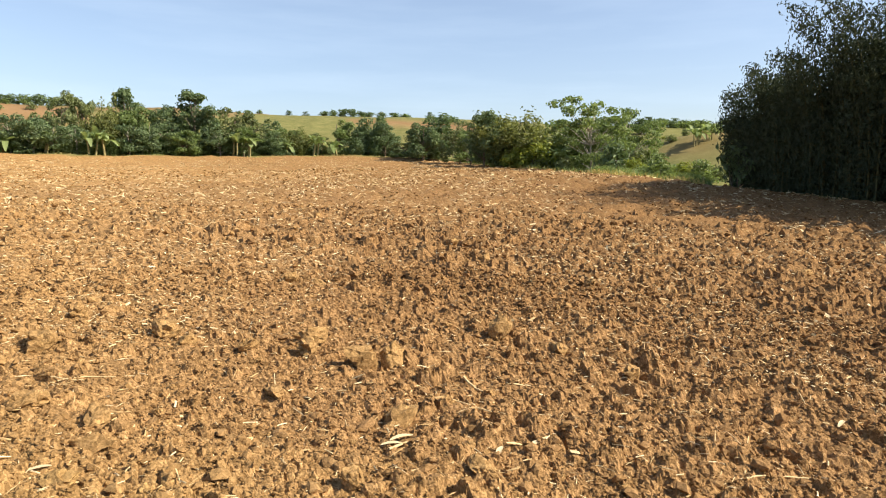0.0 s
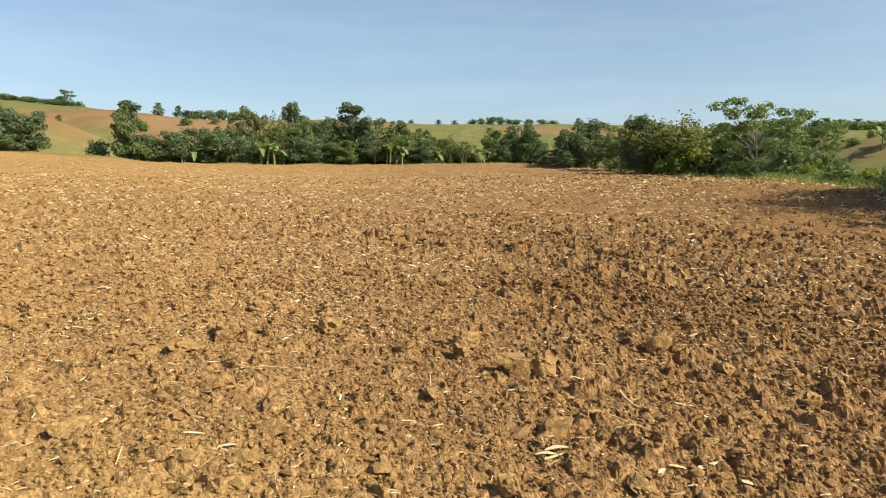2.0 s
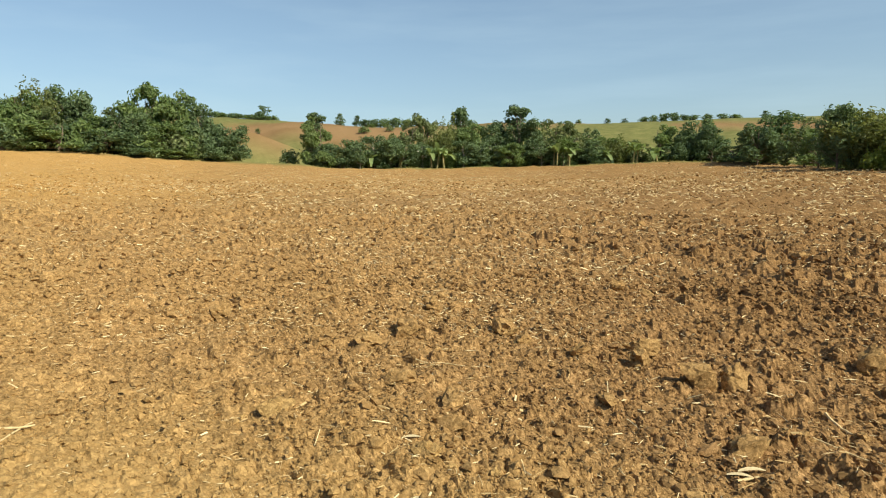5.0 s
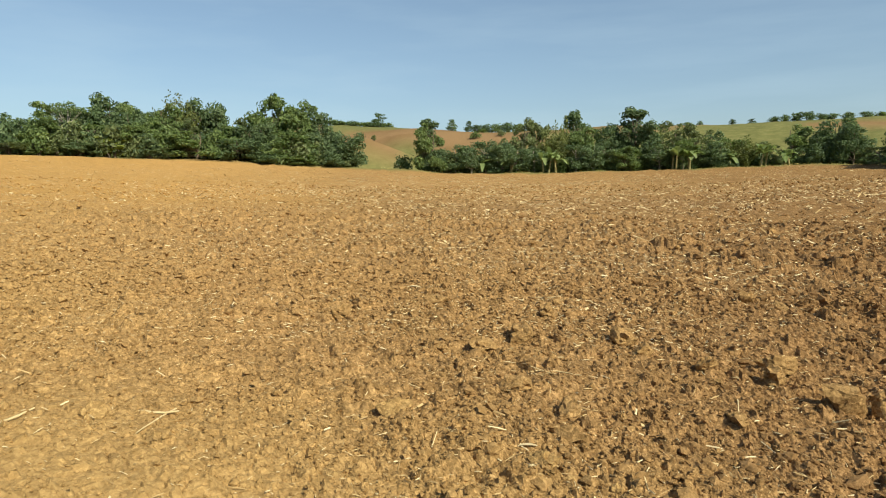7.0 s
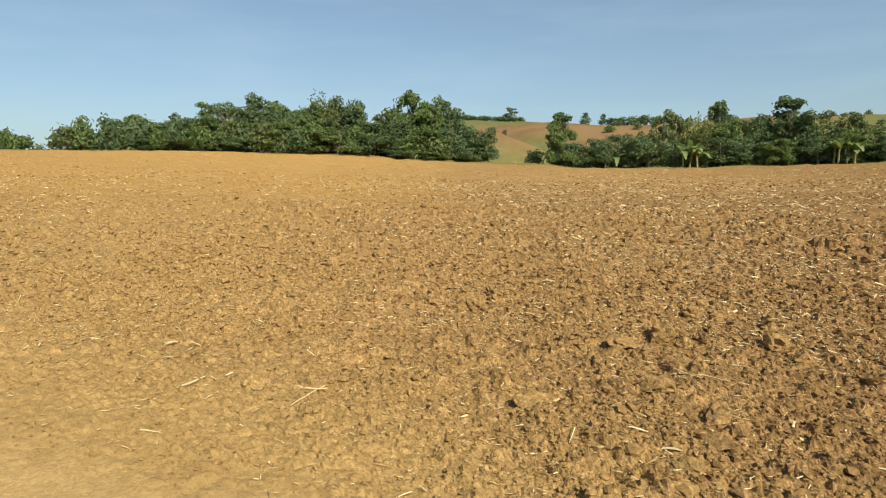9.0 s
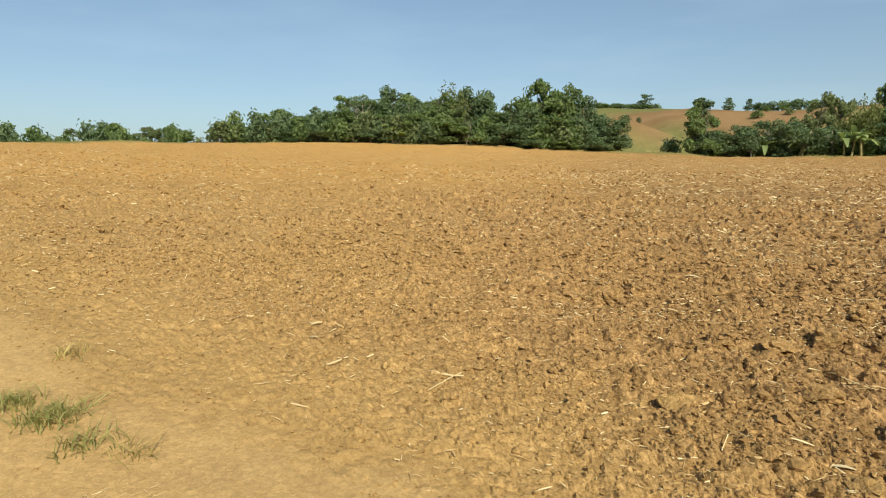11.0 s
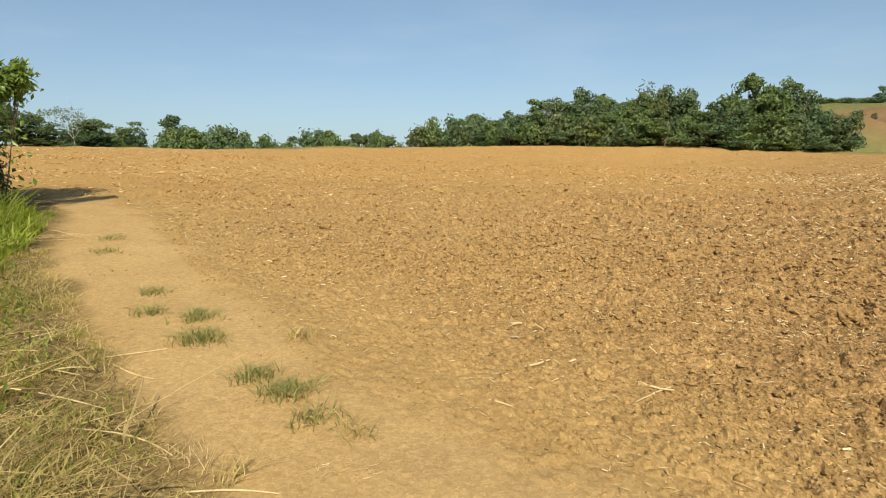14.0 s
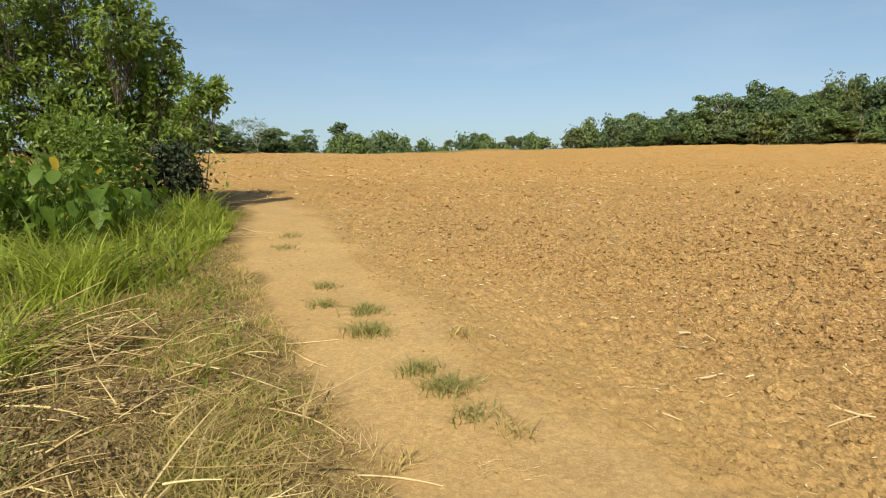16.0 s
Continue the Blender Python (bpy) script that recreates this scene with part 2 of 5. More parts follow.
def base_height(x, y):
    """The lie of the land without clods: the domed field, the drop at its edge, the valley and the hills."""
    x, y = np.asarray(x, float), np.asarray(y, float)
    r = np.hypot(x, y)
    az = np.degrees(np.arctan2(-x, y))
    edge = np.interp(az, EDGE_AZ, EDGE_R)
    k = np.minimum(1, edge * 1.02 / np.maximum(r, 1e-6))
    u, v = x * k / 40, y * k / 40
    z = sum(c * u ** i * v ** j for c, (i, j) in zip(HILL, [(i, j) for i in range(6) for j in range(6 - i) if i + j > 0]))
    behind = smooth(125, 165, np.abs(az)) * smooth(2, 14, r)
    z = z * (1 - behind) + behind * 0.2
    z = z - 0.055 * x * np.exp(-r * r / 392)
    past = np.maximum(r - edge, 0)
    drop = np.interp(az, (-50, -24, -10, 0, 30, 44, 60, 80, 110), (0.5, 1.2, 3.5, 4.5, 5, 6, 1.2, 3.5, 3.5))
    z = z - drop * smooth(0, 22, past)
    # the valley and the ridges behind it
    ridge = np.interp(az, (-60, -36, -24, -18, -5, 5, 14, 22, 28, 33, 36, 40, 46, 52, 62, 75, 130), (16, 17, 18.4, 19, 21.6, 22.6, 23.8, 25.2, 23.6, 23.0, 23.2, 25.0, 26.4, 28, 15, 3, 2))
    far = smooth(np.interp(az, (-30, -10, 30, 42), (120, 95, 95, 125)), 262, r)
    wave = 0.6 * np.sin(x / 37 + 1) * np.sin(y / 29) + 0.4 * np.sin(x / 17 - y / 23)
    z = z * (1 - far) + far * (ridge + wave - 0.004 * np.maximum(r - 300, 0))
    # spurs of the hills, one before the other: bearing, distance, height, half length across and along the line of sight
    for a, d, h, across, deep in ((47.5, 152, 9.8, 14, 15), (42.5, 146, 7.2, 11, 12), (39.5, 204, 4.0, 15, 15), (33.0, 188, 3.6, 18, 18), (-25.5, 104, 4.3, 15, 14), (-17.0, 110, 3.2, 12, 14), (-34, 100, 3.5, 18, 16), (-21, 165, 1.5, 40, 18)):
        cx, cy = polar(a, d)
        ux, uy = cx / d, cy / d
        along, over = (x - cx) * ux + (y - cy) * uy, (x - cx) * uy - (y - cy) * ux
        z = z + h * np.exp(-along ** 2 / (2 * deep ** 2) - over ** 2 / (2 * across ** 2))
    return z

# ---- the ground: one sheet from the path to the horizon ----
LEFT_X, LEFT_Y = (-40, -20, -14, -11.3, -8.0, -5.5, -4.3, -3.5, -2.9, -1.5, 0, 6), (-9, -6.5, -4.6, -3.6, -2.75, -1.7, -1.1, -0.8, -0.53, -0.2, -0.1, 0.1)
RIGHT_X, RIGHT_Y = (-40, -20, -14, -12, -8.8, -5.84, -4.2, -3.4, -2.6, -1, 0, 6), (-8.9, -6.0, -3.7, -2.8, -1.6, -0.66, 0.0, 0.5, 0.9, 1.15, 1.2, 1.3)


def path_left(x):
    return np.interp(x, LEFT_X, LEFT_Y)


def path_right(x):
    return np.interp(x, RIGHT_X, RIGHT_Y)


def hashed(i, j, seed):
    """Two random numbers of 0 to 1 and a third for each whole-number cell."""
    with np.errstate(over="ignore"):
        h = (i.astype(np.int64) * 374761393 + j.astype(np.int64) * 668265263 + seed * 974634777) & 0xFFFFFFFF
        h = ((h ^ (h >> 13)) * 1274126177) & 0xFFFFFFFF
        h = h ^ (h >> 16)
        g = (h * 2654435761 + 12345) & 0xFFFFFFFF
        g = ((g ^ (g >> 15)) * 2246822519) & 0xFFFFFFFF
        k = ((g ^ (g >> 13)) * 3266489917) & 0xFFFFFFFF
    return h / 4294967296, (g & 0xFFFFFFFF) / 4294967296, k / 4294967296


def value_noise(x, y, size, seed):
    u, v = x / size, y / size
    i, j = np.floor(u), np.floor(v)
    a, b = u - i, v - j
    a, b = a * a * (3 - 2 * a), b * b * (3 - 2 * b)
    n = [hashed(i + p, j + q, seed)[0] for p in (0, 1) for q in (0, 1)]
    return (n[0] * (1 - b) + n[1] * b) * (1 - a) + (n[2] * (1 - b) + n[3] * b) * a


def plates(x, y, size, seed, rare):
    """Broken pieces of soil: uneven cells of about that size, each with its own height and tilt, and cracks between them."""
    i0, j0 = np.floor(x / size), np.floor(y / size)
    d1, d2, top = np.full_like(x, 9.0), np.full_like(x, 9.0), np.zeros_like(x)
    for p in (-1, 0, 1):
        for q in (-1, 0, 1):
            a, b, c = hashed(i0 + p, j0 + q, seed)
            dx, dy = x / size - (i0 + p + a), y / size - (j0 + q + b)
            d = np.hypot(dx, dy)
            turn = c * 83
            own = ((c * 13.7) % 1) ** rare * 0.8 + (0.25 + 0.5 * a) * (dx * np.cos(turn) + dy * np.sin(turn))
            nearer = d < d1
            d2 = np.where(nearer, d1, np.minimum(d2, d))
            top = np.where(nearer, own, top)
            d1 = np.where(nearer, d, d1)
    return size * (top * smooth(0.0, 0.45, d2 - d1) - 0.12 * (1 - smooth(0.0, 0.2, d2 - d1)))


def zones(x, y):
    """How much of the trodden path, the weedy verge, dry and red soil, and land outside the field lies at each place."""
    r, az = np.hypot(x, y), np.degrees(np.arctan2(-x, y))
    wob = (value_noise(x, y, 0.5, 5) - 0.5) * 0.35 + (value_noise(x, y, 0.13, 6) - 0.5) * 0.15
    lf, rt = path_left(x) + wob, path_right(x) + wob
    past = y - rt
    path = smooth(-0.15, 0.1, y - lf) * (1 - smooth(-0.25, 0.2, past)) * smooth(-16, -12, x)
    verge = 1 - smooth(-0.2, 0.2, y - lf)
    edge = np.interp(az, EDGE_AZ, EDGE_R)
    outside = smooth(-0.4, 0.6, r - edge + (value_noise(x, y, 1.5, 8) - 0.5) * 1.5)
    verge = verge * (1 - outside) * smooth(-17, -13, x) * (1 - smooth(-0.5, 3.5, x))
    dry = (1 - smooth(0.2, np.interp(x, (-4.5, -0.5), (4.0, 2.6)), past)) * (1 - 0.75 * smooth(-3, 2, x))
    dry = np.maximum(dry, 0.75 * smooth(40, 75, az) * (1 - smooth(14, 30, r)))
    # paler to the left, away from the sun: front-lit look painted in
    dry = np.maximum(dry, 0.30 * smooth(5, 45, az))
    red = np.maximum(smooth(18, 40, r) * 0.3, smooth(9, 26, r) * smooth(35, 62, az))
    tilled = np.zeros_like(x)
    for a, d, s in ((47.5, 158, 16), (43.5, 155, 14), (40, 207, 20), (36, 205, 14), (50, 195, 12), (3.5, 215, 14), (33, 188, 20), (-1.5, 205, 16)):
        cx, cy = polar(a, d)
        tilled = np.maximum(tilled, 1 - smooth(0.8, 1.15, np.hypot(x - cx, y - cy) / s + (value_noise(x, y, 9.0, 9) - 0.5) * 0.3))
    coarse = smooth(-0.05, np.interp(x, (-4.5, -2.5, -0.5), (2.3, 2.0, 1.3)), past) * (1 - outside) * (1 - 0.35 * smooth(45, 85, az))
    # mask of the painted shade: strongest on the sun's side of the field
    sunward_shade = (1 - smooth(-12, 36, az)) * smooth(2.5, 8, r) * (1 - outside)
    return dict(sunward_shade=sunward_shade, path=path, verge=verge, outside=outside, dry=dry, red=red, tilled=tilled, coarse=coarse)


def relief(x, y, zone):
    """Clods, crumbs and ruts of the worked soil."""
    live = (1 - zone["outside"]) * (1 - zone["path"]) * (1 - 0.8 * zone["verge"])
    c = zone["coarse"]
    r, az = np.hypot(x, y), np.degrees(np.arctan2(-x, y))
    live = live * smooth(-56, -45, az) * (1 - smooth(130, 142, az)) * (0.3 + 0.7 * smooth(1.0, 2.0, r))
    p = x + (value_noise(x, y, 0.05, 51) - 0.5) * 0.035 + (value_noise(x, y, 0.16, 53) - 0.5) * 0.09
    q = y + (value_noise(x, y, 0.05, 52) - 0.5) * 0.035 + (value_noise(x, y, 0.16, 54) - 0.5) * 0.09
    heap = smooth(0.3, 0.75, value_noise(x, y, 1.7, 3))
    out = plates(p, q, 0.30, 11, 5.0) * 0.30 * smooth(0.3, 0.9, c) * heap
    out = out + plates(p, q, 0.135, 12, 3.0) * (0.13 + 0.29 * c)
    out = out + plates(p, q, 0.062, 13, 2.0) * (0.34 + 0.12 * c) * (1 - 0.5 * smooth(20, 40, r))
    out = out + plates(p, q, 0.034, 14, 1.5) * (0.28 - 0.04 * c) * (1 - smooth(7, 13, r))
    out = out * (1 + 0.8 * smooth(6, 14, r))
    out = out + (value_noise(x, y, 0.7, 15) - 0.5) * (0.02 + 0.06 * c) + (value_noise(x, y, 0.2, 16) - 0.5) * 0.02 * c
    small = (value_noise(x, y, 0.35, 21) - 0.5) * 0.02 + (value_noise(x, y, 0.07, 22) - 0.5) * 0.004
    out = out * (1.2 - 0.2 * smooth(-12, 15, az))
    return out * live + small * (1 - zone["outside"]) + zone["outside"] * (value_noise(x, y, 4, 23) - 0.5) * 0.5


def ground_z(x, y):
    x, y = np.atleast_1d(np.asarray(x, float)), np.atleast_1d(np.asarray(y, float))
    return base_height(x, y) + relief(x, y, zones(x, y))


def floor_at(x, y):
    return float(base_height(np.array([x]), np.array([y]))[0])


def mesh_of(name, verts, faces, mats, attrs=None, shade=False):
    """A mesh from arrays: n x 3 places and m x 3 or m x 4 corner numbers."""
    me = bpy.data.meshes.new(name)
    faces = np.asarray(faces, np.int32)
    n, k = faces.shape
    me.vertices.add(len(verts))
    me.vertices.foreach_set("co", np.asarray(verts, np.float32).ravel())
    me.loops.add(n * k)
    me.loops.foreach_set("vertex_index", faces.ravel())
    me.polygons.add(n)
    me.polygons.foreach_set("loop_start", np.arange(0, n * k, k, dtype=np.int32))
    me.polygons.foreach_set("loop_total", np.full(n, k, np.int32))
    for mat in mats:
        me.materials.append(mat)
    for key, values in (attrs or {}).items():
        me.attributes.new(key, "FLOAT", "POINT").data.foreach_set("value", np.asarray(values, np.float32))
    me.update(calc_edges=True)
    me.validate()
    me.polygons.foreach_set("use_smooth", np.broadcast_to(shade, n).copy())
    return me


def build_ground():
    """One sheet of rings round the standpoint, twice as finely divided within sixteen metres."""
    wide = np.concatenate([np.arange(-180, -40, 2.0), np.arange(-40, 129, 0.48), np.arange(129, 180, 2.0)])
    fine = np.column_stack([wide, wide + np.diff(np.append(wide, 180.0)) / 2]).ravel()
    radii = [0.004]
    while radii[-1] < 4500:
        r = radii[-1]
        radii.append(r * (1.8 if r < 0.3 else 1.03 if r < 2.2 else 1.0072 if r < 8 else 1.0095 if r < 16 else 1.011 if r < 30 else 1.020 if r < 72 else 1.08))
    radii = np.array(radii)
    m, n, k = int((radii < 16).sum()), len(fine), len(wide)
    grids = [np.meshgrid(np.radians(fine), radii[:m]), np.meshgrid(np.radians(wide), radii[m:])]
    a, r = (np.concatenate([g[h].ravel() for g in grids]) for h in (0, 1))
    x, y = -r * np.sin(a), r * np.cos(a)
    zone = zones(x, y)
    z = base_height(x, y) + relief(x, y, zone)
    # broken surface: every corner of the worked soil stands a little up or down
    live = (1 - zone["path"]) * (1 - zone["outside"]) * (1 - 0.5 * zone["verge"])
    z = z + np.random.default_rng(9).normal(size=len(x)) * np.minimum(r * (0.0002 + 0.0006 * zone["coarse"]), 0.014) * live * smooth(1.2, 2.4, r) * ((np.degrees(a) > -46) & (np.degrees(a) < 132))

    def ring_faces(first, rows, n):
        i, j = np.meshgrid(np.arange(rows - 1), np.arange(n), indexing="ij")
        j1 = (j + 1) % n
        quad = np.stack([i * n + j, (i + 1) * n + j, (i + 1) * n + j1, i * n + j1], -1).reshape(-1, 4) + first
        return np.concatenate([quad[:, [0, 1, 2]], quad[:, [0, 2, 3]]])

    j = np.arange(k)
    f0 = (m - 1) * n + 2 * j
    f2 = (m - 1) * n + (2 * j + 2) % n
    c0, c1 = m * n + j, m * n + (j + 1) % k
    seam = np.concatenate([np.column_stack(t) for t in ((f0, c0, f0 + 1), (f0 + 1, c0, c1), (f0 + 1, c1, f2))])
    faces = np.concatenate([ring_faces(0, m, n), seam, ring_faces(m * n, len(radii) - m, k)])
    verts = np.column_stack([x, y, z])
    # broken faces on the worked soil, soft ones elsewhere
    soft = ((zone["path"] > 0.15) | (zone["outside"] > 0.3) | (zone["coarse"] < 0.06))[faces[:, 0]]
    soft |= r[faces[:, 0]] > np.random.default_rng(10).uniform(7, 18, len(faces))
    me = mesh_of("ground", verts, faces, [SOIL], {key: zone[key] for key in ("sunward_shade", "path", "verge", "outside", "dry", "red", "tilled", "coarse")}, soft)
    return tagged(new("ground", me), "ploughed brown field with a sandy footpath, running out into hills", "ground", kind="structure")


build_ground()


# ---- makers of plants ----
def part(name, me, parent, label=""):
    ob = new(name, me)
    ob.parent = parent
    if label:
        tagged(ob, label)
    return ob


def thing(name, label, category, group="", kind=""):
    return tagged(new(name), label, category, group, kind)


def tubes(lines, sides=6):
    """Tapered tubes along lines of (x, y, z, radius), as one array pair."""
    verts, faces, start = [], [], 0
    for line in lines:
        line = np.asarray(line, float)
        p, rad = line[:, :3], line[:, 3]
        way = np.gradient(p, axis=0)
        way /= np.linalg.norm(way, axis=1, keepdims=True) + 1e-9
        side = np.cross(way, (0.31, 0.17, 0.11) if abs(way[0, 2]) > 0.5 else (0, 0, 1.0))
        side /= np.linalg.norm(side, axis=1, keepdims=True) + 1e-9
        up = np.cross(way, side)
        ang = np.arange(sides) / sides * 2 * math.pi
        ring = p[:, None] + rad[:, None, None] * (np.cos(ang)[None, :, None] * side[:, None] + np.sin(ang)[None, :, None] * up[:, None])
        n = len(line)
        verts.append(ring.reshape(-1, 3))
        i, j = np.meshgrid(np.arange(n - 1), np.arange(sides), indexing="ij")
        k = (j + 1) % sides
        faces.append((np.stack([i * sides + j, i * sides + k, (i + 1) * sides + k, (i + 1) * sides + j], -1).reshape(-1, 4)) + start)
        start += n * sides
    return np.vstack(verts), np.vstack(faces)


def leaves(rng, spots, outward, length, width, droop=0.3, spread=1.0, plain=False):
    """Folded, pointed leaves at spots, turned partly outward and partly at random: six corners and two quads each."""
    n = len(spots)
    way = rng.normal(size=(n, 3)) * spread + outward * 0.9
    if plain:  # leaves lie like shingles over their clump
        way = rng.normal(size=(n, 3)) * spread
        way -= 0.85 * (way * outward).sum(1, keepdims=True) * outward
    way[:, 2] -= droop
    way /= np.linalg.norm(way, axis=1, keepdims=True)
    face = rng.normal(size=(n, 3)) * 0.75 + outward * 0.5 + (0, 0, 0.7)
    if plain:
        face = rng.normal(size=(n, 3)) * 0.4 + outward * 1.2 + (0, 0, 0.35)
    side = np.cross(way, face)
    side /= np.linalg.norm(side, axis=1, keepdims=True) + 1e-9
    up = np.cross(side, way)
    ln = (length * rng.uniform(0.65, 1.35, n))[:, None]
    wd = (width * rng.uniform(0.7, 1.3, n))[:, None]
    a = spots
    mid = a + way * ln * 0.5
    tip = a + way * ln - up * ln * 0.12
    fold = up * wd * 0.22
    if plain:
        v = np.stack([a, mid - side * wd * 0.5 + fold, tip, mid + side * wd * 0.5 + fold], 1)
        return v.reshape(-1, 3), np.arange(4 * n).reshape(-1, 4)
    v = np.stack([a, mid - side * wd * 0.5 + fold, tip, mid + side * wd * 0.5 + fold, mid], 1)
    f = np.arange(n)[:, None] * 5
    faces = np.concatenate([f + [0, 4, 2, 1], f + [0, 3, 2, 4]], 0)
    return v.reshape(-1, 3), faces


def ball(rng, n, low=0.55):
    d = rng.normal(size=(n, 3))
    d /= np.linalg.norm(d, axis=1, keepdims=True)
    return d, d * (low + (1 - low) * rng.uniform(0, 1, (n, 1)) ** 0.6)


def crown_plan(kind, rng):
    """Clumps of a crown in a box one wide and one high: their middles and half sizes, by the tree's habit."""
    plan = []

    def put(x, y, z, wide, high):
        plan.append((np.array([x, y, z]), np.array([wide, wide, high])))

    def round_about(reach):
        a, q = rng.uniform(0, 2 * math.pi), reach * math.sqrt(rng.uniform(0.1, 1))
        return math.cos(a) * q, math.sin(a) * q

    if kind == "dome":
        for k in range(30):
            z = rng.uniform(0.14, 0.90)
            put(*round_about(0.40 * math.sqrt(max(0.06, 1 - ((z - 0.42) / 0.52) ** 2))), z, rng.uniform(0.09, 0.17), rng.uniform(0.06, 0.11))
    elif kind == "lobes":
        for k in range(6):
            cx, cy = round_about(0.30)
            cz = rng.uniform(0.36, 0.84) if k else 0.86
            for j in range(6):
                dx, dy = round_about(0.17)
                put(cx + dx, cy + dy, cz + rng.uniform(-0.11, 0.09), rng.uniform(0.06, 0.11), rng.uniform(0.04, 0.07))
        for k in range(8):
            put(*round_about(0.36), rng.uniform(0.10, 0.3), rng.uniform(0.09, 0.14), 0.08)
    elif kind == "tiers":
        for z in (0.44, 0.56, 0.68, 0.79, 0.89, 0.96):
            for k in range(rng.integers(2, 5)):
                put(*round_about(0.10 + 0.42 * (1.08 - z)), z + rng.uniform(-0.05, 0.03), rng.uniform(0.08, 0.14), rng.uniform(0.03, 0.055))
            put(*round_about(0.05), z - 0.05, 0.09, 0.06)
        for k in range(15):
            put(*round_about(0.36), rng.uniform(0.08, 0.42), rng.uniform(0.08, 0.15), rng.uniform(0.04, 0.08))
    elif kind == "airy":
        for k in range(46):
            z = rng.uniform(0.1, 0.96)
            put(*round_about(0.46 * math.sqrt(max(0.05, 1 - ((z - 0.45) / 0.55) ** 2))), z, rng.uniform(0.05, 0.10), rng.uniform(0.035, 0.07))
    elif kind == "flat":
        for z in (0.38, 0.5, 0.62, 0.73, 0.84, 0.93):
            for k in range(7):
                put(*round_about(0.48 - 0.22 * abs(z - 0.62)), z + rng.uniform(-0.13, 0.07), rng.uniform(0.06, 0.12), rng.uniform(0.03, 0.055))
    elif kind == "row":
        for k in range(22):
            put(*round_about(0.38), rng.uniform(0.24, 0.9), rng.uniform(0.11, 0.18), rng.uniform(0.07, 0.11))
    return plan


def make_tree(name, label, habit, height, width, count, leaf, mat, bark, seed, slim=0.55, girth=1.0, stems=1, category="tree"):
    """A tree of tapered trunk and limbs, each limb bearing an uneven clump of leaves."""
    rng = np.random.default_rng(seed)
    top = thing(name, label, category)
    box = np.array([width, width, height])
    plan = crown_plan(habit, rng)
    rad = (height * 0.012 + 0.02) * girth
    lines, sv, sf, start = [], [], [], 0
    t = np.linspace(0, 1, 7)[:, None]
    trunks = []
    for k in range(stems):
        foot = np.array([rng.normal() * 0.12 * width, rng.normal() * 0.12 * width, 0]) * (stems > 1)
        crest = foot * 1.5 + [rng.normal() * 0.05 * width, rng.normal() * 0.05 * width, height * 0.86]
        line = foot * (1 - t) + crest * t + np.sin(t * 5 + seed) * t * [[0.02 * height, 0.015 * height, 0]]
        line[0, 2] = -0.3
        trunks.append(line)
        lines.append(np.column_stack([line, rad * (1.15 - 0.9 * t[:, 0]) / math.sqrt(stems)]))
    weight = np.array([h[0] * h[2] for _, h in plan]) ** 0.8
    share = count * weight / weight.sum()
    for (mid, half), many in zip(plan, share):
        mid, half = mid * box, half * box
        line = trunks[rng.integers(stems)]
        root = line[min(6, max(1, int(6 * (mid[2] / height) * 0.8)))]
        q = np.linspace(0, 1, 4)[:, None]
        limb = root * (1 - q) + mid * q
        limb[1:3, 2] -= 0.03 * height * rng.uniform(-0.3, 1)
        lines.append(np.column_stack([limb, rad * 0.42 * (1.08 - q[:, 0])]))
        n = max(8, int(many * rng.uniform(0.75, 1.25)))
        out, spot = ball(rng, n, 0.62)
        place = mid + spot * half * (1 + 0.16 * rng.normal(size=(n, 1)))
        place[:, 2] = np.maximum(place[:, 2], 0.02)
        v, f = leaves(rng, place, out, leaf, leaf * slim, plain=True)
        sv.append(v)
        sf.append(f + start)
        start += len(v)
    v, f = tubes(lines, 4)
    part("trunk", mesh_of("trunk", v, f, [bark], shade=True), top)
    v = np.vstack(sv)
    part("crown", mesh_of("crown", v * [1, 1, height / v[:, 2].max()], np.vstack(sf), [mat]), top)
    return top


def make_feathery(name, label, height, width, culms, per, leaf, mat, seed, bare=0.0):
    """A fountain of thin arching stems with narrow leaves down to the ground."""
    rng = np.random.default_rng(seed)
    top = thing(name, label, "tree")
    lines, sv, sf, start = [], [], [], 0
    t = np.linspace(0, 1, 8)
    for c in range(culms):
        a, q = rng.uniform(0, 2 * math.pi), math.sqrt(rng.uniform(0, 1))
        h = height * rng.uniform(0.6, 1.04) * (1.05 - 0.35 * q)
        reach = width * 0.5 * q * rng.uniform(0.7, 1.1)
        x, y = math.cos(a) * (0.12 * width * q + reach * t ** 1.8), math.sin(a) * (0.12 * width * q + reach * t ** 1.8)
        z = -0.2 + (h + 0.2) * (t - 0.10 * q * t ** 4)
        lines.append(np.column_stack([x, y, z, 0.022 * (1.1 - t)]))
        at = bare + (1 - bare) * rng.uniform(0.03, 1, per) ** 0.8
        d, spot = ball(rng, per, 0.2)
        place = np.column_stack([np.interp(at, t, k) for k in (x, y, z)]) + spot * [0.09 * width, 0.09 * width, 0.06 * height]
        place[:, 2] = np.maximum(place[:, 2], 0.03)
        v, f = leaves(rng, place, d, leaf, leaf * 0.42, 0.5, 0.8, plain=True)
        sv.append(v)
        sf.append(f + start)
        start += len(v)
    v, f = tubes(lines, 4)
    part("stem", mesh_of("stem", v, f, [CULM], shade=True), top)
    v = np.vstack(sv)
    part("crown", mesh_of("crown", v * [1, 1, height / v[:, 2].max()], np.vstack(sf), [mat]), top)
    return top


